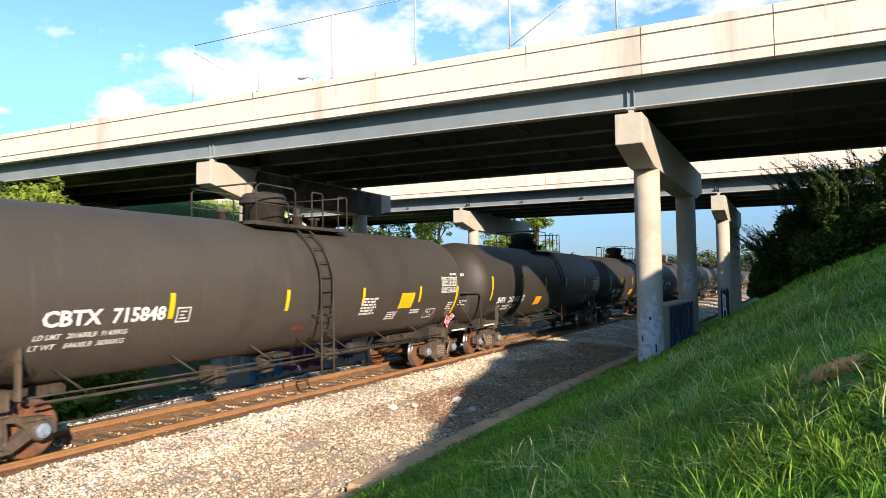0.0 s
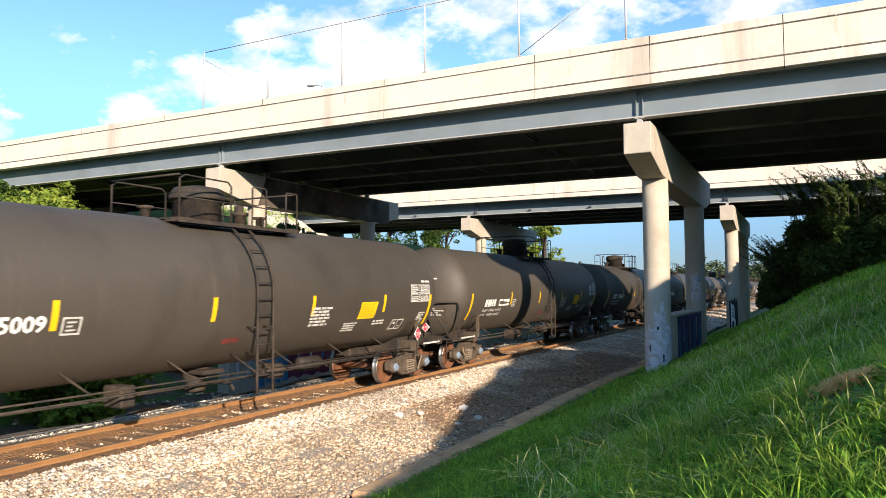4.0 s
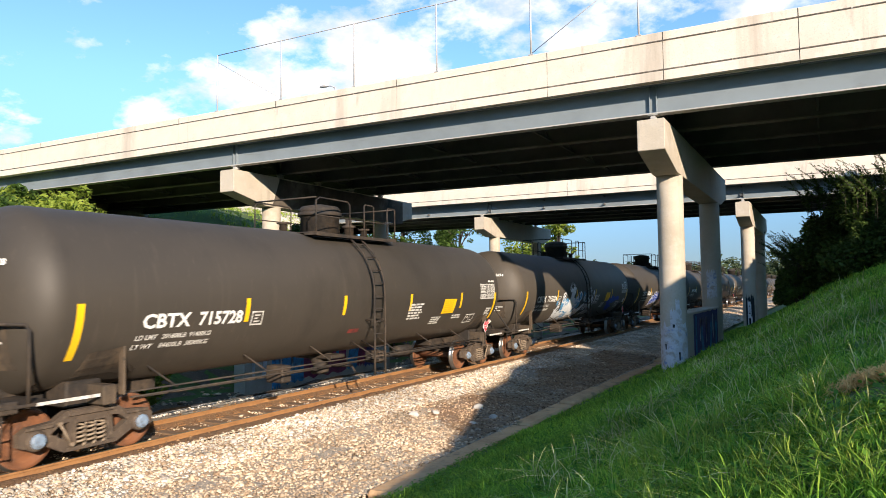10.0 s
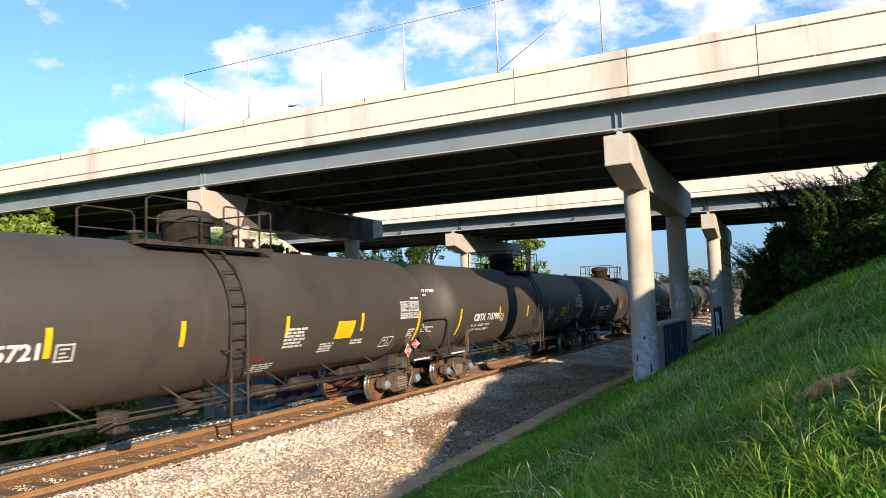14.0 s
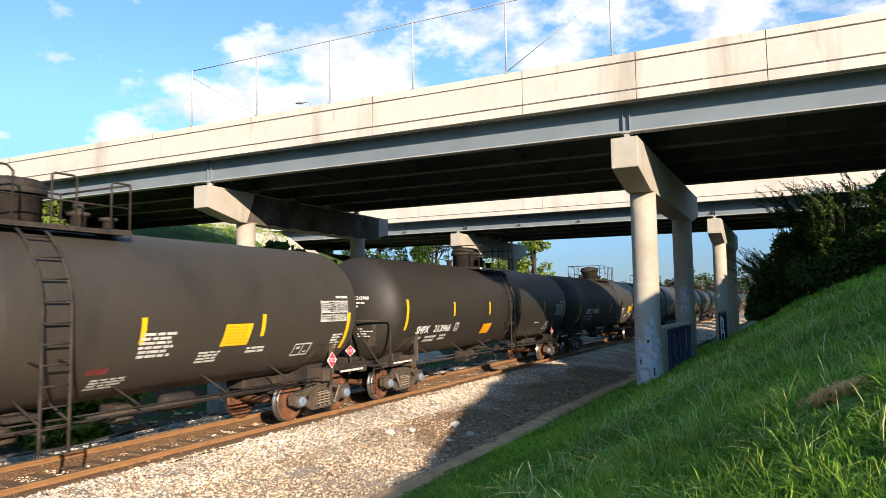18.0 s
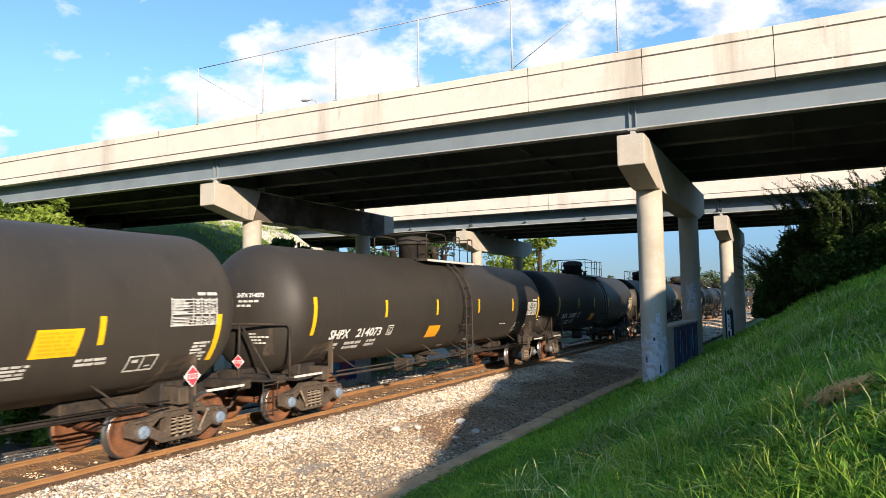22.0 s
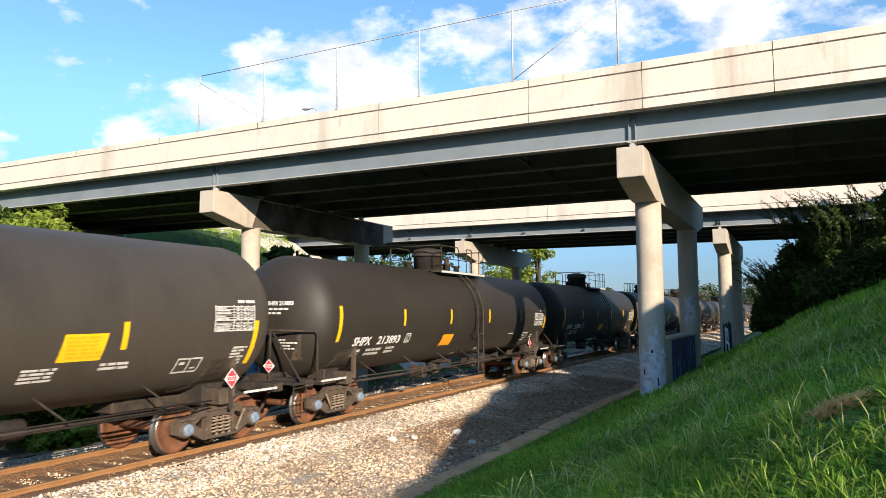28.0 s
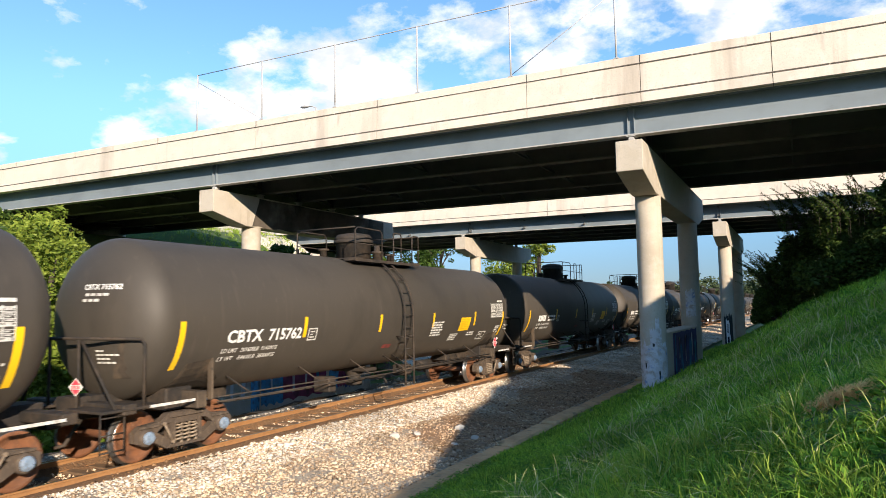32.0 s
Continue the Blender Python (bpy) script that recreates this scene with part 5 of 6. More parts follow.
                decal(bm, y0 + 0.66 * wide, y0 + 0.84 * wide, z0 + 0.26 * high, z0 + 0.36 * high, 0, rows=1, off=0.0125)
        block("stencil_box", framed, "white outlined stencil box")
    if style != "B":
        tagged(part("lettering", lettering(LOAD_LINES[0], -6.50, -4.88, 1.855, 1.945, GREYWHITE, 0.15), None, car, "small white load limits"), kind="stuff")
        tagged(part("lettering", lettering(LOAD_LINES[1], -6.52, -4.88, 1.70, 1.79, GREYWHITE, 0.15), None, car, "small white load limits"), kind="stuff")
        bm = bmesh.new()
        decal(bm, -0.45 if style == "A" else 0.6, 0.0 if style == "A" else 1.0, 1.60, 1.70, 0, rows=1)
        part("red_mark", bm, REDFADE, car)
    else:
        bm = bmesh.new()
        box(bm, 1.0, 1.34, 7.0, 7.25, 1.2, 1.9, 0.02)
        lathe(bm, [(0.05, 6.9), (0.2, 6.98), (0.2, 7.95), (0.05, 8.02)], 16, "y", m=Matrix.Translation((1.1, 0, 1.16)))
        part("air_reservoir", bm, UNDER, car)
    part("placard", M["placard"], None, car, "red and white diamond placard", at=pose(0.42, -8.85, 1.42, 0, 0, -80) @ Matrix.Scale(0.92, 4))
    part("placard", M["placard"], None, car, "red and white diamond placard", at=pose(1.37, 7.05 if style != "B" else 6.02, 1.36) @ Matrix.Scale(1.2, 4))
    for y in (-7.06, 7.06):
        truck(car, y, M)
    return car


# order in which the cars pass: style and painted number, empty where no number could be read
TRAIN = [("A", ""), ("A", "CBTX 715848"), ("B", "SHPX 213883"), ("B", "SHPX 213810"), ("A", "CBTX 715061"), ("A2", "CBTX 715761"), ("A", "CBTX 715009"),
         ("A", ""), ("A", "CBTX 715681"), ("A", "CBTX 715680"), ("A", "CBTX 715801"), ("A", "CBTX 715724"), ("A", "CBTX 715735"), ("A", "CBTX 715018"),
         ("A", "CBTX 715728"), ("A2", "CBTX 715024"), ("A", "CBTX 715769"), ("A", "CBTX 715005"), ("A", "CBTX 715819"), ("A2", "CBTX 715721"), ("A", "CBTX 715790"),
         ("A", ""), ("A", ""), ("A2", "CBTX 715832"), ("A2", "CBTX 715718"), ("B", "SHPX 213966"), ("A", "CBTX 715796"), ("A", "CBTX 715739"),
         ("A2", "CBTX 715716"), ("A", "CBTX 715814"), ("B", "SHPX 214073"), ("B", "SHPX 213807"), ("B", "SHPX 213839"), ("B", "SHPX 213877"), ("B", "SHPX 213901"),
         ("B", ""), ("A", ""), ("A2", "CBTX 715803"), ("B", "SHPX 213893"), ("B", "SHPX 213890"), ("A2", "CBTX 715824"), ("A", "CBTX 715000"), ("A", "CBTX 715766"),
         ("A", "CBTX 715762")] + [("A", ""), ("A2", ""), ("A", ""), ("B", ""), ("A", ""), ("A", ""), ("A2", ""), ("A", ""), ("A", ""), ("A", "")]
LOAD_LINES = ("LD LMT   201600LB  91400KG", "LT WT    84400LB  38300KG")
NUMBERS = sorted({n for _, n in TRAIN if n})
prepare_texts([(b, 0.15) for b in LOAD_LINES] + [(b, 0.0) for b in sorted({w for n in NUMBERS for w in (n, *n.split(" "))})])
FIRST_Y = 12.79 - PITCH     # centre of the first car at 0 s


def head_text_mesh(body, width=1.05, drop=0.0):
    """Small number high on the near side of the front head."""
    me = text_mesh(body)
    co = np.empty(len(me.vertices) * 3)
    me.vertices.foreach_get("co", co)
    co = co.reshape(-1, 3)
    lo, hi = co.min(0), co.max(0)
    u = (co[:, 0] - lo[0]) / (hi[0] - lo[0])
    v = (co[:, 1] - lo[1]) / (hi[1] - lo[1])
    return head_place(me, u, v, 0.0, width, -drop, 0.105)


def head_place(me, u, v, u0, width, v0, height):
    """Lays a flat piece on the head: u runs from the tip outwards to +x."""
    x = 0.05 + u0 + u * width
    z = 0.52 + v0 + v * height
    r2 = np.clip(1 - (x ** 2 + z ** 2) / TANK_R ** 2, 0, 1)
    y = -SHELL - HEAD * np.sqrt(r2) - 0.012
    me.vertices.foreach_set("co", np.stack([x, y, TANK_Z + z], -1).ravel())
    me.update()
    me.materials.clear()
    me.materials.append(WHITE)
    return me


def head_bars(drop=0.0):
    bm = bmesh.new()
    for z0, w0, w1 in ((-0.11, 0.05, 0.60), (-0.21, 0.0, 0.38)):
        x = w0
        while x < w1:
            vs = []
            for a, b in ((x, z0), (x + 0.11, z0), (x + 0.11, z0 + 0.05), (x, z0 + 0.05)):
                xx, zz = 0.05 + a, 0.52 - drop + b
                y = -SHELL - HEAD * math.sqrt(max(0, 1 - (xx * xx + zz * zz) / TANK_R ** 2)) - 0.012
                vs.append(bm.verts.new((xx, y, TANK_Z + zz)))
            bm.faces.new(vs)
            x += 0.14
    for k, z0 in enumerate((-0.58, -0.65, -0.72, -0.79)):
        x, end = 0.36, (0.52, 0.80, 0.56, 0.66)[k]
        while x < end:
            vs = []
            for a, b in ((x, z0), (x + 0.075, z0), (x + 0.075, z0 + 0.035), (x, z0 + 0.035)):
                y = -SHELL - HEAD * math.sqrt(max(0, 1 - (a * a + b * b) / TANK_R ** 2)) - 0.014
                vs.append(bm.verts.new((a, y, TANK_Z + b)))
            bm.faces.new(vs)
            x += 0.095
    return mesh_of(bm, "head_stencil", GREYWHITE)


def head_streak():
    """Dust that ran down the front head beside the sill."""
    bm = bmesh.new()
    rows = []
    for k in range(13):
        z = -0.34 - 0.060 * k
        half = (0.035 + 0.10 * (k / 12) ** 1.4) * (1 + 0.18 * math.sin(k * 2.3))
        mid = 0.93 - 0.020 * k + 0.012 * math.sin(k * 1.7)
        rows.append([bm.verts.new((a, -SHELL - HEAD * math.sqrt(max(0.0, 1 - (a * a + z * z) / TANK_R ** 2)) - 0.008, TANK_Z + z)) for a in np.linspace(mid - half, mid + half, 5)])
    for a, b in zip(rows, rows[1:]):
        for k in range(4):
            bm.faces.new((a[k], a[k + 1], b[k + 1], b[k]))
    return mesh_of(bm, "dust_streak", SADDLE)


HEAD_STREAK = head_streak()
HEAD_BARS = {"A": head_bars(), "A2": head_bars(), "B": head_bars(0.26)}


def build_train():
    protos = {}
    cars = []
    for k, (style, number) in enumerate(TRAIN):
        m = pose(TRACK_X, FIRST_Y + k * PITCH, 0)
        if style not in protos:
            protos[style] = car = prototype(style)
            car.matrix_basis = m
        else:
            car = None
        cars.append([style, number, m, car])
    out = []
    for style, number, m, car in cars:
        if car is None:
            car = copy_thing(protos[style], m)
        out.append(car)
    for car, (style, number) in zip(out, TRAIN):
        if number:
            mark, digits = number.split(" ")
            z0, z1, lean, ya, yb, yc, yd = (1.80, 2.03, 0.0, -6.83, -6.02, -5.70, -4.55) if style == "B" else (2.045, 2.30, 0.0, -6.42, -5.42, -5.23, -4.17)
            part("lettering", lettering(mark, ya, yb, z0, z1, WHITE, lean), None, car, "white painted mark")
            part("lettering", lettering(digits, yc, yd, z0, z1, WHITE, lean), None, car, "white painted number")
            part("head_lettering", head_text_mesh(number, *((0.70, 0.26) if style == "B" else (0.82, 0.0))), None, car, "small white number on the head")
            car["label"] = "black railway tank car numbered " + number + " with yellow stripes"
        else:
            bm = bmesh.new()
            word_bars(bm, -6.4, -5.4, 1.95, 2.33, 1, 31)
            word_bars(bm, -5.2, -4.2, 1.95, 2.33, 1, 34)
            tagged(part("number_bars", bm, WHITE, car), kind="stuff")
        tagged(part("head_stencil", HEAD_BARS[style], None, car), kind="stuff")
        part("dust_streak", HEAD_STREAK, None, car, "beige dust streak")
    return out


CARS = build_train()


def ribbon(bm, path, w, off=0.010, slot=0):
    """A sprayed stroke along (y, z) points of the shell."""
    pts = [Vector((a, b)) for a, b in path]
    prev = None
    for i, p in enumerate(pts):
        d = pts[min(i + 1, len(pts) - 1)] - pts[max(i - 1, 0)]
        n = Vector((-d.y, d.x)).normalized() * w * (0.5 if 0 < i < len(pts) - 1 else 0.22)
        cur = [bm.verts.new(on_shell(*(p + n), off)), bm.verts.new(on_shell(*(p - n), off))]
        if prev:
            bm.faces.new((prev[0], prev[1], cur[1], cur[0])).material_index = slot
        prev = cur


def blob(bm, cy, cz, ry, rz, seed, off=0.009, slot=0, wob=0.18, n=22):
    """A filled patch with an uneven edge."""
    mid = bm.verts.new(on_shell(cy, cz, off))
    ring = []
    for k in range(n):
        a = 2 * math.pi * k / n
        r = 1 + wob * math.sin(3 * a + seed) + 0.6 * wob * math.sin(7 * a + 2 * seed)
        ring.append(bm.verts.new(on_shell(cy + ry * r * math.cos(a), cz + rz * r * math.sin(a), off)))
    inner = [bm.verts.new(on_shell(cy + 0.55 * (v.co.y - cy), cz + 0.55 * (v.co.z - cz), off)) for v in ring]
    for k in range(n):
        j = (k + 1) % n
        bm.faces.new((mid, inner[k], inner[j])).material_index = slot
        bm.faces.new((inner[k], ring[k], ring[j], inner[j])).material_index = slot


def spiral(cy, cz, r, turns, a0, n=26):
    return [(cy + r * (1 - 0.8 * k / n) * math.cos(a0 + turns * 6.28 * k / n), cz + r * (1 - 0.8 * k / n) * math.sin(a0 + turns * 6.28 * k / n)) for k in range(n + 1)]


def wave(y0, z0, y1, z1, bow, n=10):
    return [(y0 + (y1 - y0) * k / n, z0 + (z1 - z0) * k / n + bow * math.sin(math.pi * k / n)) for k in range(n + 1)]


def spray_white(car):
    """Great white and pale blue tangle of spirals, rays and waves."""
    r = random.Random(5)
    bm = bmesh.new()
    for k, (cy, cz, ry, rz) in enumerate(((-2.9, 1.85, 0.45, 0.35), (-1.3, 1.8, 0.5, 0.4), (-1.9, 1.4, 0.6, 0.16), (-0.85, 2.2, 0.18, 0.2), (-2.4, 1.62, 0.3, 0.2))):
        blob(bm, cy, cz, ry, rz, k, 0.009)
    part("graffiti", bm, SKYBLUE_SPRAY, car, "pale blue sprayed ground")
    bm = bmesh.new()
    for k, (cy, cz, ry, rz) in enumerate(((-2.05, 2.05, 0.42, 0.30), (-2.1, 1.72, 0.7, 0.22), (-2.0, 2.48, 0.36, 0.16), (-2.9, 1.45, 0.45, 0.12), (-1.5, 1.42, 0.45, 0.11))):
        blob(bm, cy, cz, ry, rz, k + 3, 0.012, wob=0.25)
    for cy, cz, rad, t, a0 in ((-3.15, 2.15, 0.27, 1.6, 0.4), (-2.75, 1.85, 0.24, 1.8, 2.0), (-1.35, 1.9, 0.26, 1.8, 1.0), (-0.95, 2.25, 0.34, 1.3, 2.6), (-1.15, 1.52, 0.15, 1.5, 0.2), (-3.6, 1.75, 0.2, 1.4, 1.2), (0.95, 1.9, 0.24, 2.0, 0.8), (1.15, 2.35, 0.1, 1.2, 0.0), (-0.2, 2.1, 0.16, 1.0, 1.0)):
        ribbon(bm, spiral(cy, cz, rad, t, a0), 0.075, 0.014)
    for k in range(13):
        a = math.pi * (0.12 + 0.76 * k / 12)
        ribbon(bm, [(-2.05 + 0.25 * math.cos(a), 2.35 + 0.12 * math.sin(a)), (-2.05 + 0.52 * math.cos(a), 2.42 + 0.42 * math.sin(a))], 0.07, 0.013)
    for k in range(14):
        y = -3.4 + 0.19 * k
        ribbon(bm, wave(y, 1.5, y - 0.22, 1.14 + 0.05 * math.sin(k), -0.03, 5), 0.07, 0.013)
    for k in range(5):
        ribbon(bm, wave(-1.0, 1.6 - 0.06 * k, 0.1 - 0.1 * k, 2.0 - 0.13 * k, -0.12, 10), 0.07, 0.013)
        ribbon(bm, wave(-3.0, 1.65 - 0.06 * k, -4.0 + 0.1 * k, 1.72 - 0.1 * k, -0.12, 10), 0.07, 0.013)
    for k in range(9):
        y = 0.25 + 0.13 * k
        ribbon(bm, wave(y, r.uniform(1.5, 1.7), y + r.uniform(0.0, 0.25), r.uniform(1.9, 2.35), r.uniform(-0.05, 0.1), 6), 0.06, 0.013)
    for k in range(6):
        a = math.pi * (0.15 + 0.7 * k / 5)
        ribbon(bm, [(0.55 + 0.12 * math.cos(a), 2.3 + 0.1 * math.sin(a)), (0.55 + 0.26 * math.cos(a), 2.35 + 0.34 * math.sin(a))], 0.05, 0.013)
    for k in range(7):
        ribbon(bm, wave(-0.5 + 0.14 * k, 1.55 + 0.04 * math.sin(k * 3), -0.42 + 0.14 * k, 1.85, 0.03, 4), 0.06, 0.013)
        ribbon(bm, wave(0.1 + 0.09 * k, 1.22 + 0.03 * k, 0.3 + 0.09 * k, 1.36 + 0.03 * k, 0.05, 4), 0.05, 0.013)
    part("graffiti", bm, WHITE_SPRAY, car, "white sprayed spirals, rays and waves")
    bm = bmesh.new()
    for cy, cz, rad in ((-0.35, 2.3, 0.24), (-0.55, 1.35, 0.2), (0.25, 2.02, 0.14), (-3.95, 2.0, 0.16)):
        for k in range(4):
            a = math.pi * k / 4 + 0.2
            ribbon(bm, [(cy - rad * math.cos(a), cz - rad * math.sin(a)), (cy, cz), (cy + rad * math.cos(a), cz + rad * math.sin(a))], 0.045, 0.016)
    part("graffiti", bm, SKYBLUE_SPRAY, car, "pale blue sprayed stars")
    bm = bmesh.new()
    for k, (cy, cz, ry, rz) in enumerate(((4.35, 1.78, 0.42, 0.30), (4.9, 1.95, 0.5, 0.2), (5.6, 2.02, 0.5, 0.1), (4.6, 1.55, 0.4, 0.14))):
        blob(bm, cy, cz, ry, rz, 2 * k, 0.010 + 0.002 * k)
    part("graffiti", bm, BLUE_SPRAY, car, "solid blue sprayed patch")
    car["label"] = "black railway tank car numbered CBTX 715024 with white and blue graffiti"


def spray_blue(car):
    """Fat blue letter shapes with white outlines."""
    bm, wm = bmesh.new(), bmesh.new()
    shapes = ((-3.25, 1.72, 0.26, 0.30), (-2.85, 1.80, 0.24, 0.36), (-2.42, 1.84, 0.22, 0.36), (-2.02, 1.86, 0.18, 0.34), (-1.62, 1.88, 0.26, 0.36), (-1.15, 2.15, 0.15, 0.16), (-1.1, 1.82, 0.11, 0.10))
    for k, (cy, cz, ry, rz) in enumerate(shapes):
        blob(wm, cy, cz, ry + 0.055, rz + 0.055, k * 1.3, 0.010 + 0.0015 * k, wob=0.15)
        blob(bm, cy, cz, ry, rz, k * 1.3, 0.0115 + 0.0015 * k, wob=0.15)
    part("graffiti", wm, WHITE_SPRAY, car, "white sprayed outline")
    part("graffiti", bm, BLUE_SPRAY, car, "fat blue sprayed letter shapes")
    bm = bmesh.new()
    for cy, cz, ry, rz in shapes[:5]:
        ribbon(bm, wave(cy - 0.05, cz - rz * 0.75, cy + 0.08, cz + rz * 0.5, 0.04, 6), 0.035, 0.026)
    for cy, cz, rad in ((-1.9, 2.16, 0.10), (-1.12, 2.15, 0.07)):
        ribbon(bm, spiral(cy, cz, rad, 1.4, 0.5, 16), 0.03, 0.028)
    for k in range(6):
        ribbon(bm, wave(-3.78 + 0.1 * k, 1.55 + 0.02 * k, -3.7 + 0.1 * k, 1.95, 0.04, 4), 0.04, 0.012)
    part("graffiti", bm, WHITE_SPRAY, car, "white sprayed strokes")
    car["label"] = "black railway tank car numbered CBTX 715769 with fat blue graffiti"


bm = bmesh.new()
decal(bm, -5.62, -4.98, 2.35, 3.4, 0.0, 0.010)
part("repainted_patch", bm, PATCH, CARS[27], "matt black repainted patch")
for k, dy in ((39, 1.22), (2, -0.66)):   # the orange rectangle sits elsewhere on these
    for ob in CARS[k].children:
        if ob.name.split(".")[0] == "panel":
            ob.location.y += dy
spray_white(CARS[15])
spray_blue(CARS[16])

# ---- plants ----


MOWN = (0.20, 5.25)


def blades(name, n, xr, yr, h, mat, power=1.0, lean=0.7, width=0.005, per=11, spread=0.035):
    """Tufts of grass: each tuft has its own vigour, its blades splay out and droop."""
    tufts = max(1, n // per)
    tx = rng.uniform(*xr, tufts)
    ty = yr[0] + (yr[1] - yr[0]) * rng.uniform(0, 1, tufts) ** power
    patch = 0.75 + 0.5 * np.abs(np.sin(1.9 * tx + 1.1 * np.sin(1.4 * ty))) * np.abs(np.cos(1.2 * ty + 0.6 * tx))
    th = np.clip(rng.lognormal(0, 0.32, tufts), 0.5, 1.6) * patch
    ta = rng.uniform(0, 2 * np.pi, tufts)
    pick = rng.integers(0, tufts, n)
    a = rng.uniform(0, 2 * np.pi, n)
    a = np.where(rng.uniform(0, 1, n) < 0.5, ta[pick] + 0.7 * rng.standard_normal(n), a)
    off = np.abs(rng.standard_normal(n)) * spread
    x, y = tx[pick] + off * np.cos(a), ty[pick] + off * np.sin(a)
    x = np.where(x > -10, np.maximum(x, KERB_X1 + 0.06 + 0.12 * np.sin(1.7 * y) ** 2), x)
    z = ground_z(x, y) - 0.015
    # short and worn along the kerb
    hh = h * th[pick] * rng.uniform(0.55, 1.25, n) * np.where(x > -10, 0.35 + 0.65 * smooth01((x - KERB_X1) / 1.2), 1)
    hh = hh * (1 - 0.85 * (((x - MOWN[0]) / 0.27) ** 2 + ((y - MOWN[1] + 0.25) / 0.55) ** 2 < 1))
    l = lean * rng.uniform(0.15, 1.35, n)
    w = width * rng.uniform(0.65, 1.35, n) * (1 + 0.05 * y)
    d = np.stack([np.cos(a), np.sin(a), 0 * a], -1)
    tw = a + 0.6 * rng.standard_normal(n)
    p = np.stack([-np.sin(tw), np.cos(tw), 0 * a], -1)
    root = np.stack([x, y, z], -1)

    def along(u):
        return root + d * (hh * l * u ** 2)[:, None] + np.array([0, 0, 1.0]) * (hh * (u - 0.42 * l * u ** 2.4))[:, None]

    m1, m2, tip = along(0.45), along(0.78), along(1.0)
    w = w[:, None]
    V = np.stack([root - p * w * 0.7, root + p * w * 0.7, m1 + p * w, m1 - p * w, m2 + p * w * 0.75, m2 - p * w * 0.75, tip], 1)
    return from_arrays(name, V, [(0, 1, 2, 3), (3, 2, 4, 5), (5, 4, 6)], mat)


tagged(new("grass", blades("grass", 190000, (-5.9, 2.3), (2.2, 16), 0.105, GRASS, 1.15, 0.85, 0.0030)), "green uncut grass on the cutting slope", "grass", kind="stuff")
tagged(new("grass", blades("grass_far", 90000, (-5.9, 5.0), (12, 48), 0.13, GRASS, 1.5, 0.85, 0.0048, 9, 0.06)), "green grass on the slope towards the bridge", "grass", kind="stuff")
tagged(new("grass", blades("grass_tufts", 22000, (-4.2, 2.0), (3.0, 13), 0.155, GRASS, 1.2, 1.2, 0.0032, 16, 0.03)), "taller bent tufts of grass on the slope", "grass", kind="stuff")
tagged(new("grass", blades("grass_crest", 11000, (-1.6, 1.3), (3.2, 7.0), 0.165, GRASS_SUN, 1.1, 1.15, 0.0024, 14, 0.035)), "taller grass, yellow-green with sunlight put into its colour", "grass", kind="stuff")
tagged(new("dry_grass", blades("dry_grass", 5200, (-2.6, 2.5), (3.6, 16), 0.25, DRYGRASS, 1.1, 1.35, 0.0030, 4, 0.05)), "pale dry grass stems among the green", "grass", kind="stuff")


def weeds():
    """Low broad leaves between the blades."""
    n = 36000
    cx, cy = rng.uniform(-5.85, 1.8, 1500), 2.6 + 10 * rng.uniform(0, 1, 1500) ** 1.2
    pick = rng.integers(0, 1500, n)
    x = np.maximum(cx[pick] + 0.13 * rng.standard_normal(n), KERB_X1 + 0.1)
    y = cy[pick] + 0.13 * rng.standard_normal(n)
    z = ground_z(x, y) + rng.uniform(0.01, 0.085, n)
    a, s = rng.uniform(0, 6.28, n), 0.021 * rng.lognormal(0, 0.3, n)
    tilt = rng.uniform(-0.6, 0.5, n)
    u = np.stack([np.cos(a), np.sin(a), tilt], -1) * s[:, None]
    w = np.stack([-np.sin(a), np.cos(a), rng.uniform(-0.5, 0.5, n)], -1) * (0.55 * s)[:, None]
    c = np.stack([x, y, z], -1)
    V = np.stack([c - u, c - 0.2 * u + w, c + 0.5 * u + 0.8 * w, c + u, c + 0.5 * u - 0.8 * w, c - 0.2 * u - w], 1)
    tagged(new("weeds", from_arrays("weeds", V, [(0, 1, 2, 3), (0, 3, 4, 5)], WEED)), "low broad-leaved weeds among the grass", "weeds", kind="stuff")


weeds()
tagged(new("grass", blades("grass_around", 26000, (-5.9, 10), (-8, 1.9), 0.12, GRASS, 1.0, 0.9, 0.012, 8, 0.09)), "green grass on the slope and its crest", "grass", kind="stuff")
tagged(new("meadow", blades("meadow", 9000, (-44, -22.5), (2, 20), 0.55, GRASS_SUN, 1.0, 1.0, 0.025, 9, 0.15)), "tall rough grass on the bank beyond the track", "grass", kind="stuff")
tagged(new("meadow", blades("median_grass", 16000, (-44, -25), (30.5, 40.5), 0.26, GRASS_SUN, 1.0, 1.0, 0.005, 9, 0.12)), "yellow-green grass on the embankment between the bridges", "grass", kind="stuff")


def mown_patch(x, y):
    n = 1100
    px, py = x + 0.095 * rng.standard_normal(n), y + 0.095 * rng.standard_normal(n)
    a = rng.uniform(0, np.pi, n)
    ln = rng.uniform(0.018, 0.045, n)
    z = ground_z(px, py) + rng.uniform(0.02, 0.085, n)
    d = np.stack([np.cos(a), np.sin(a), rng.uniform(-0.3, 0.9, n)], -1) * ln[:, None]
    w = np.stack([-np.sin(a), np.cos(a), 0 * a], -1) * 0.0025
    c = np.stack([px, py, z], -1)
    V = np.stack([c - d - w, c - d + w, c + d + w, c + d - w], 1)
    tagged(new("dead_grass_patch", from_arrays("dead_grass_patch", V, [(0, 1, 2, 3)], DEADGRASS)), "patch of dead brown cut grass on the slope", "dead grass", kind="stuff")


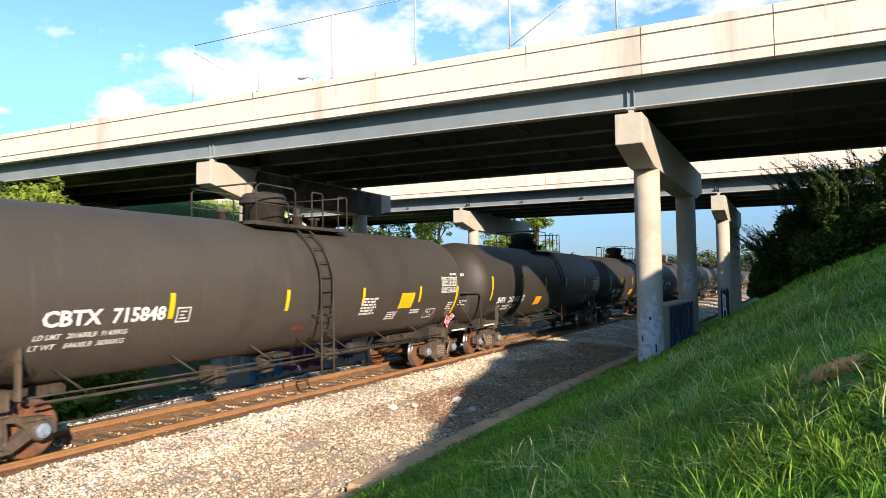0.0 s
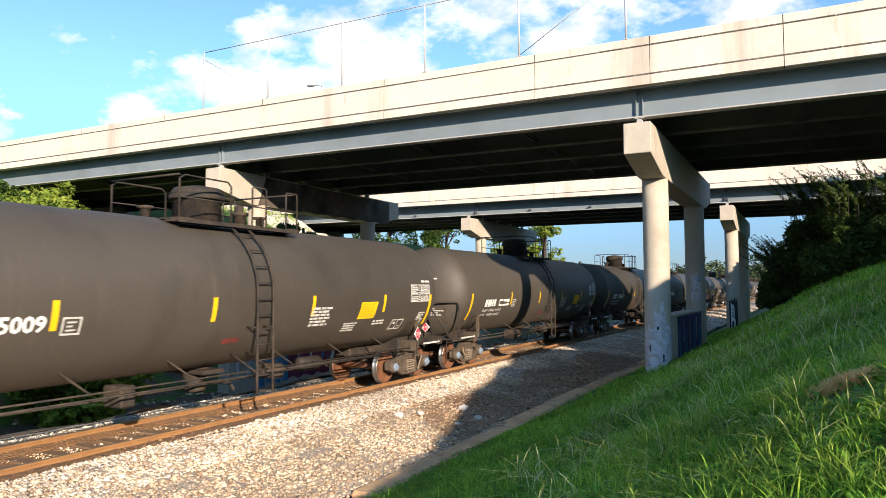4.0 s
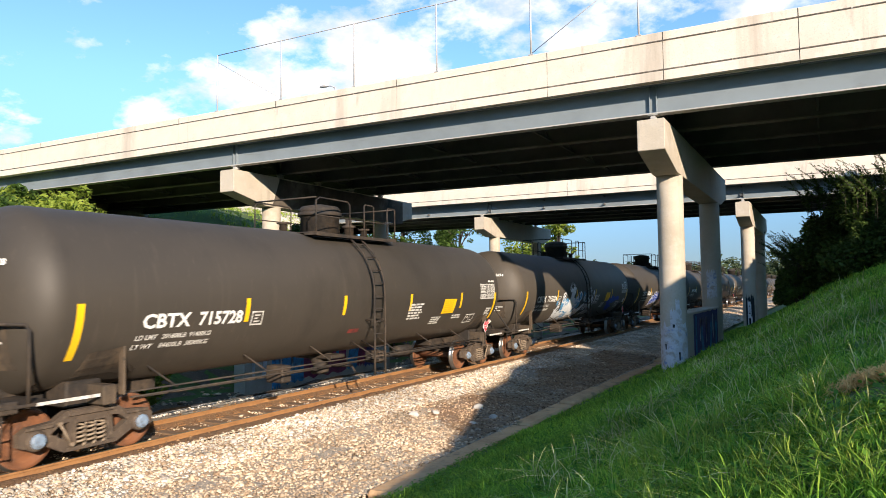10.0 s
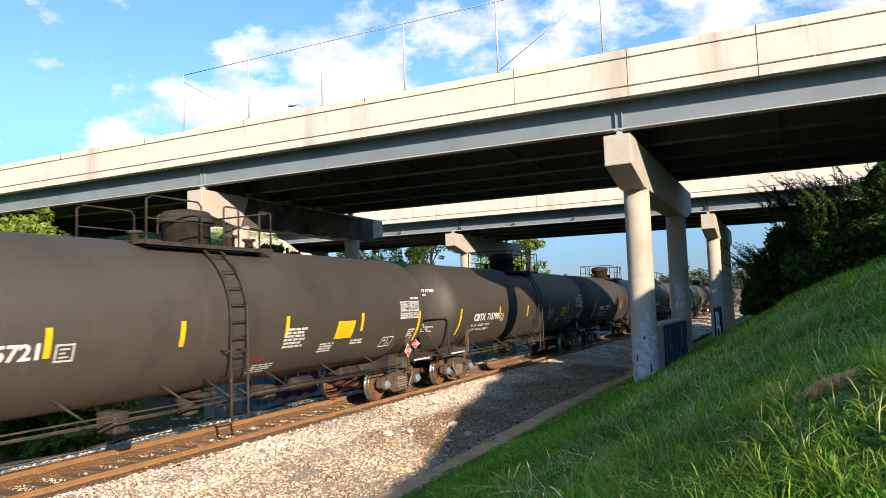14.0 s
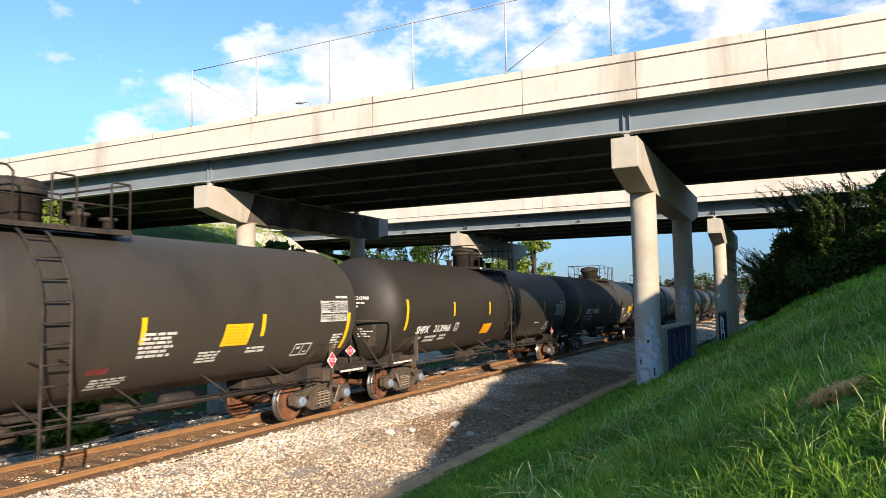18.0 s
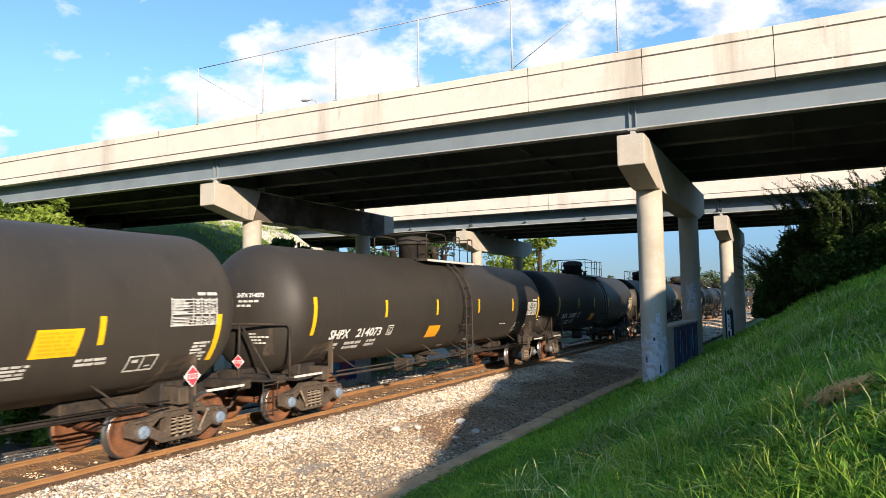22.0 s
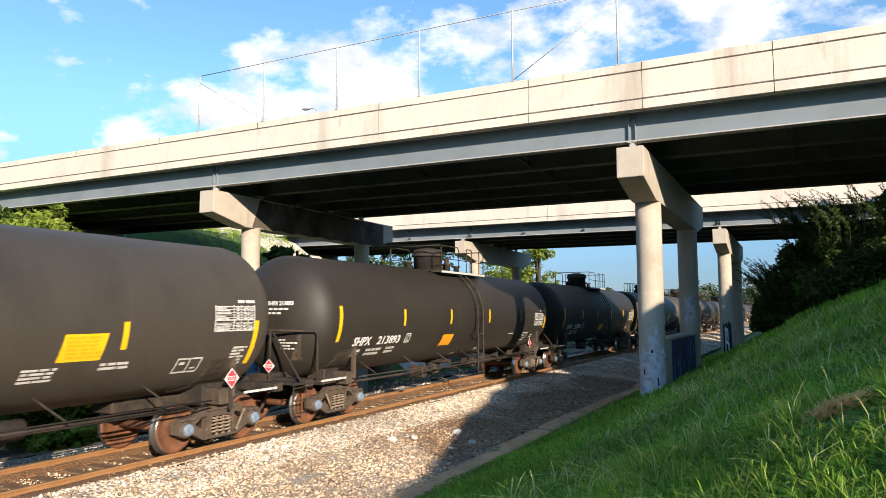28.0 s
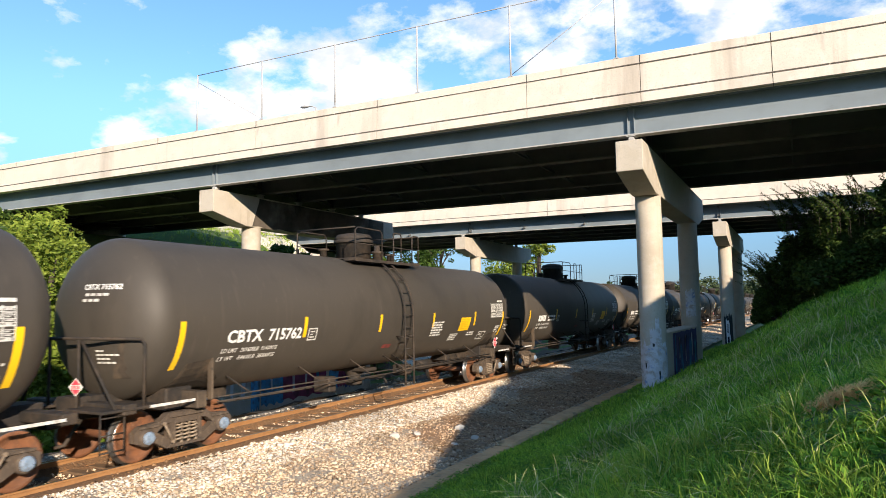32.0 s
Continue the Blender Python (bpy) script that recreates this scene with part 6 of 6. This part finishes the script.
def leaf_mesh(name, centres, radii, n, size, mat, flat=0.8):
    """Small folded leaves scattered through clumps."""
    c = np.asarray(centres, float)
    r = np.asarray(radii, float)
    wts = r ** 2 / (r ** 2).sum()
    pick = rng.choice(len(c), n, p=wts)
    d = rng.standard_normal((n, 3))
    d /= np.linalg.norm(d, axis=1, keepdims=True)
    rad = r[pick] * rng.uniform(0.35, 1.05, n) ** 0.6
    pos = c[pick] + d * rad[:, None] * np.array([1, 1, flat])
    s = size * rng.lognormal(0, 0.3, n)
    u = rng.standard_normal((n, 3)); u[:, 2] *= 0.5
    u /= np.linalg.norm(u, axis=1, keepdims=True)
    w = np.cross(u, rng.standard_normal((n, 3)))
    w /= np.linalg.norm(w, axis=1, keepdims=True)
    V = np.stack([pos - u * s[:, None], pos + w * (0.45 * s)[:, None], pos + u * s[:, None], pos - w * (0.45 * s)[:, None]], 1)
    return from_arrays(name, V, [(0, 1, 2, 3)], mat)


def tree(name, x, y, h, spread, label, mat=LEAF, leaves=5000, size=0.13, base=0.25, seed=1, category="tree", group=""):
    r = random.Random(seed)
    z0 = float(ground_z(np.array(x), np.array(y)))
    t = thing(name, label, category, pose(x, y, z0), group)
    bm = bmesh.new()
    k = max(0.04, h * 0.018)
    tube(bm, [(0, 0, -0.4), (0.03 * h * r.uniform(-1, 1), 0.03 * h * r.uniform(-1, 1), h * 0.4), (0.05 * h * r.uniform(-1, 1), 0.05 * h * r.uniform(-1, 1), h * 0.85)], k, 8)
    cs, rs = [], []
    for i in range(16):
        a, u = r.uniform(0, 6.28), r.uniform(base, 1.0)
        prof = math.sin(math.pi * min(1, 0.18 + 0.8 * (u - base) / (1 - base))) ** 0.7
        rad = spread * prof * r.uniform(0.45, 1.0)
        p = (rad * math.cos(a), rad * math.sin(a), h * u * r.uniform(0.9, 1.0))
        tube(bm, [(0, 0, p[2] * 0.55), (p[0] * 0.5, p[1] * 0.5, p[2] * 0.8), p], k * 0.35, 5)
        cs.append(p)
        rs.append(spread * r.uniform(0.25, 0.5))
        for _ in range(3):
            cs.append(tuple(p[j] + spread * r.uniform(-0.45, 0.45) * (1, 1, 0.8)[j] for j in range(3)))
            rs.append(spread * r.uniform(0.1, 0.24))
    part("trunk", bm, BARK, t)
    part("crown", leaf_mesh("crown", cs, rs, leaves, size, mat), None, t)
    return t


def sprig_bush(x, y, h, spread, seed, leaves=30000, mat=LEAF_DARK):
    """Dark shrub whose upper shoots carry rows of paired leaflets."""
    r = random.Random(seed)
    z0 = float(ground_z(np.array(x), np.array(y)))
    t = thing("shrub", "dense dark green shrub with feathery shoots on the slope", "shrub", pose(x, y, z0), "shrubs by the bridge")
    bm = bmesh.new()
    cs, rs, V = [], [], []
    for i in range(34):
        a, u = r.uniform(0, 6.28), r.uniform(0.06, 0.68)
        rad = spread * math.sqrt(r.random()) * (1.05 - 0.55 * u)
        p = Vector((rad * math.cos(a), rad * math.sin(a), h * u))
        tube(bm, [(0.1 * p.x, 0.1 * p.y, -0.2), (0.6 * p.x, 0.6 * p.y, 0.6 * p.z), p], 0.03, 5)
        cs.append(tuple(p)); rs.append(spread * r.uniform(0.22, 0.42))
    for i in range(34):
        a = r.uniform(0, 6.28)
        rad = spread * r.uniform(0.1, 0.95)
        p = Vector((rad * math.cos(a), rad * math.sin(a), h * r.uniform(0.66, 0.92)))
        d = Vector((r.uniform(-0.7, 0.05), r.uniform(-0.3, 0.3), r.uniform(0.8, 1.45)))
        bow = Vector((-0.45 * r.random(), 0, -0.24))
        pts = [p + d * u + bow * u * u for u in (0, 0.25, 0.5, 0.75, 1.0)]
        tube(bm, [p - Vector((0, 0, 0.5))] + pts, 0.007, 4)
        for j in range(84):
            u = j / 84 + 0.01 * r.random()
            q = p + d * u + bow * u * u
            stem = (d + 2 * u * bow).normalized()
            side = (stem.orthogonal().normalized() * (1 if j % 2 else -1)) @ Matrix.Rotation(r.uniform(-0.9, 0.9), 3, stem)
            side = (side + 0.45 * stem).normalized()
            ln = r.uniform(0.07, 0.12) * (1.15 - 0.65 * u)
            w = side.cross(Vector((r.uniform(-1, 1), r.uniform(-1, 1), 1))).normalized() * ln * 0.28
            V.append([q, q + side * ln * 0.5 + w, q + side * ln, q + side * ln * 0.5 - w])
    part("branchwork", bm, BARK, t)
    part("crown", leaf_mesh("crown", cs, rs, leaves, 0.060, mat, 0.9), None, t)
    part("outer_foliage", from_arrays("outer_foliage", np.array([[list(c) for c in q] for q in V]), [(0, 1, 2, 3)], LEAF_DARK), None, t)


def plants():
    # shrubs on the slope beside the bridge
    for k, (x, y, h, s) in enumerate(((1.7, 22.8, 2.2, 1.4), (0.4, 26.0, 3.2, 1.2), (3.2, 21.8, 1.35, 1.4), (1.6, 25.6, 2.6, 1.5), (-0.7, 32.0, 1.9, 1.1), (0.6, 35.0, 2.2, 1.4), (-1.2, 38.0, 1.6, 1.0), (-0.7, 26.6, 1.5, 0.7))):
        sprig_bush(x, y, h, s, 40 + k, 24000, LEAF if k > 6 else LEAF_DARK)
    # green growth beyond the track
    spots = ((-25.5, 15.6, 5.8, 2.3), (-28.8, 16.0, 5.4, 2.4), (-22.6, 14.4, 5.0, 2.0), (-20.5, 9.0, 5.6, 2.2), (-23.5, 12.2, 6.2, 2.4), (-22.0, 5.0, 6.4, 2.6), (-26.0, 13.6, 6.0, 2.4), (-29, 8, 7.5, 3.0), (-33, 12.5, 6.5, 2.8), (-32, 2, 8, 3.2), (-41, 13, 6.5, 3.0), (-26, 0, 7.5, 3.0), (-19.0, 13.0, 2.6, 1.5), (-36, 8, 8, 3.2))
    for k, (x, y, h, s) in enumerate(spots):
        if y > 9:
            h = min(h, 0.93 * (2.68 + 0.25 * y - float(ground_z(np.array(x), np.array(y)))))
            s = min(s, 0.75 * h)
        tree("tree", x, y, h, s, "leafy green tree beyond the track", LEAF_LIGHT if k % 3 != 1 else LEAF, 14000 if k < 7 else 7000, 0.085 if k < 7 else 0.12, 0.02, 80 + k, group="trees beyond the track")
    # unseen trees added past and between the bridges, to keep sky off the cars
    for k, (x, y, h, s) in enumerate(((4.5, 33, 3.6, 1.6), (6, 37, 4.2, 1.8), (3.6, 62, 5.5, 2.4), (4.5, 70, 6.5, 2.8), (4.2, 78, 6.5, 2.8), (5.2, 87, 7.0, 3.0), (6, 97, 7.5, 3.2), (7, 108, 7.5, 3.4), (8, 120, 8, 3.6), (9.5, 134, 8, 3.8))):
        tree("tree", x, y, h, s, "unseen green tree added on the crest to block low sky", LEAF, 4500, 0.20, 0.05, 140 + k, group="trees along the crest")
    # trees past the bridges
    for k, (x, y, h, s) in enumerate(((-23.5, 66, 9.6, 2.8), (-27.5, 68, 9.2, 3.2), (-33, 63, 8.0, 3.2), (-38, 60, 8, 3.4), (-21.8, 33.4, 3.6, 1.4), (-24.6, 33.0, 4.2, 1.2), (-25.9, 31.6, 4.7, 1.5), (-27.6, 32.2, 3.0, 1.3))):
        tree("tree", x, y, h, s, "leafy tree past the bridges", LEAF_LIGHT if k in (0, 1, 4) else LEAF, 6000, 0.17, 0.05, 110 + k, group="trees past the bridges")


plants()
mown_patch(*MOWN)


def far_woods():
    """Low woods on the horizon, far down the line."""
    cs, rs = [], []
    for k in range(520):
        a = radians(rng.uniform(-14, 62))
        d = rng.uniform(260, 420)
        x, y = -math.sin(a) * d, math.cos(a) * d
        h = rng.uniform(8, 13) * (1 + 0.22 * math.sin(a * 23) + 0.15 * math.sin(a * 61))
        for u in (0.25, 0.6, 0.9):
            cs.append((x + rng.uniform(-3, 3), y, h * u))
            rs.append(rng.uniform(3, 4.6) * (1.1 - 0.5 * u))
    me = leaf_mesh("far_woods", cs, rs, 130000, 0.62, WOODS)
    tagged(new("far_woods", me), "line of green woods on the horizon", "woods", kind="stuff")


far_woods()


def graffiti_on_walls():
    """Sprayed patches on the walls and columns of the piers."""
    def wall_patch(name, pr, x, blobs, label):
        bm = bmesh.new()
        for k, (y0, y1, z0, z1, slot) in enumerate(blobs):
            n = 9
            lo = [bm.verts.new((x, y0 + (y1 - y0) * i / n, z0 + 0.10 * math.sin(i * 2.3 + k))) for i in range(n + 1)]
            hi = [bm.verts.new((x, y0 + (y1 - y0) * i / n + 0.12 * math.sin(i * 1.7 + k) + min(0.6, 0.9 * (y1 - y0)) * math.sin(2.1 * k), z1 + 0.12 * math.sin(i * 3.1 + 2 * k) - 0.25 * abs(math.sin(1.3 * k)))) for i in range(n + 1)]
            for i in range(n):
                bm.faces.new((lo[i], lo[i + 1], hi[i + 1], hi[i])).material_index = slot
        to_true_size(part(name, bm, [VIOLET_SPRAY, MAROON_SPRAY, PIER_BLUE, WHITE_SPRAY], pr, label))
    wall_patch("graffiti", pier_a, PIER_A + 0.386, [(30.2, 37.4, -0.6, 1.45, 0)], "violet graffiti")
    wall_patch("graffiti", pier_a, PIER_A + 0.390, [(30.6, 30.95, -0.4, 1.35, 2), (31.7, 31.9, 0.3, 1.4, 3), (32.3, 33.0, -0.5, 1.0, 2), (33.5, 33.7, 0.1, 1.38, 3), (34.5, 35.1, -0.3, 1.2, 2), (35.7, 35.85, 0.2, 1.3, 3), (36.5, 37.0, -0.3, 1.1, 2)], "blue and pale graffiti strokes")
    wall_patch("graffiti", pier_b, PIER_B + 0.386, [(28.45, 30.3, -2.4, 0.80, 2), (34.2, 35.3, -2.2, 0.75, 2), (36.0, 37.3, -2.2, 0.6, 0)], "bright blue graffiti")
    wall_patch("graffiti", pier_b, PIER_B + 0.390, [(30.2, 34.1, -2.3, 0.82, 1), (35.2, 36.1, -2.1, 0.6, 1)], "maroon graffiti")
    wall_patch("graffiti", pier_b, PIER_B + 0.394, [(26.2, 26.4, -1.8, 0.5, 3), (26.9, 27.2, -1.9, 0.7, 3), (29.2, 29.35, -1.6, 0.6, 3), (31.0, 31.2, -1.9, 0.5, 3), (32.1, 32.25, -1.6, 0.7, 3), (33.2, 33.4, -1.4, 0.4, 2)], "white graffiti strokes")


def sprayed_column(pr, x, cy, r, patches, label, mat):
    """Patches of paint that follow a round column: angle range, heights."""
    bm = bmesh.new()
    for k, (a0, a1, z0, z1) in enumerate(patches):
        n = 14
        lo, hi = [], []
        for i in range(n + 1):
            a = radians(a0 + (a1 - a0) * i / n)
            w = 0.07 * math.sin(3.7 * i + k) * (z1 - z0)
            lo.append(bm.verts.new((x + r * math.cos(a), cy + r * math.sin(a), z0 + w)))
            hi.append(bm.verts.new((x + r * math.cos(a + 0.04 * math.sin(i * 2.1)), cy + r * math.sin(a + 0.04 * math.sin(i * 2.1)), z1 + 1.4 * w)))
        for i in range(n):
            bm.faces.new((lo[i], lo[i + 1], hi[i + 1], hi[i]))
    to_true_size(part("graffiti", bm, mat, pr, label))


graffiti_on_walls()
YA = NEAR_Y + 3.4
sprayed_column(pier_a, PIER_A, YA, 0.504, [(-175, 5, -1.2, 1.15)], "pale blue-white scrubbed paint", PALE_PAINT)
sprayed_column(pier_b, PIER_B, NEAR_Y + 3.4, 0.506, [(-60, 40, -2.6, 0.7)], "light blue sprayed paint", PIER_BLUE)
sprayed_column(pier_a, PIER_A, YA, 0.507, [(-95, -40, 0.75, 1.75), (-70, -52, 1.3, 2.1)], "white scrawl", PALE_PAINT)
sprayed_column(pier_a, PIER_A, YA, 0.508, [(-84, -76, 1.05, 1.17), (-120, -114, 0.2, 0.4), (-60, -55, -0.2, 0.1)], "dark paint spots", BLACK_SPRAY)
sprayed_column(pier_a, PIER_A, NEAR_Y + PIER_W - 3.6, 0.504, [(-110, -50, 2.0, 3.4)], "white scrawl", PALE_PAINT)
YC = FAR_Y + 3.4
sprayed_column(pier_c, -5.15, YC, 0.504, [(-120, -45, -0.8, 1.75)], "black tag", BLACK_SPRAY)
sprayed_column(pier_c, -5.15, YC, 0.508, [(-104, -96, -0.5, 1.35), (-98, -80, 1.05, 1.35), (-84, -76, 0.35, 1.15), (-98, -78, 0.10, 0.40), (-80, -70, -0.70, 0.20), (-98, -76, -0.78, -0.50), (-92, -87, 0.5, 0.95)], "white tag", WHITE_SPRAY)

# ---- motion of the train ----
TRAVEL = [(0, 0.0), (1, 23.08), (2, 46.28), (3, 69.53), (6, 139.25), (7, 163.24), (8, 186.51), (9, 209.94), (10, 233.37), (11, 256.68), (12, 280.1), (13, 303.64), (14, 327.04), (17, 397.59), (18, 421.19), (19, 444.94), (20, 468.66), (21, 492.24), (22, 515.96), (23, 539.84), (24, 563.61), (25, 587.37), (28, 659.27), (29, 683.08), (30, 706.86), (31, 730.54), (32, 754.4)]


def travelled(t):
    return float(np.interp(t, [a for a, _ in TRAVEL], [b for _, b in TRAVEL]))


def motions():
    """The whole train runs past at about 23.5 m/s; wheels turn while their car goes by."""
    for k, car in enumerate(CARS):
        y = FIRST_Y + k * PITCH
        walk(car, [(t, pose(TRACK_X, y - d, 0)) for t, d in TRAVEL])
        start = next((f for f in range(961) if y - travelled(f / 30) < 46), 960)
        stop = next((f for f in range(start, 961) if y - travelled(f / 30) < -4), 960)
        if start == stop:
            continue
        for tr in car.children:
            if tr.name.split(".")[0] != "truck":
                continue
            for ws in tr.children:
                if ws.name.split(".")[0] != "wheelset":
                    continue
                at = ws.location.copy()
                turn = lambda f: pose(at.x, at.y, at.z, -math.degrees((travelled(f / 30) - travelled(start / 30)) / AXLE_Z) % 360)
                fs = sorted({0, *range(start, stop + 1), 960})
                walk(ws, [(f / 30, turn(min(max(f, start), stop))) for f in fs])


motions()
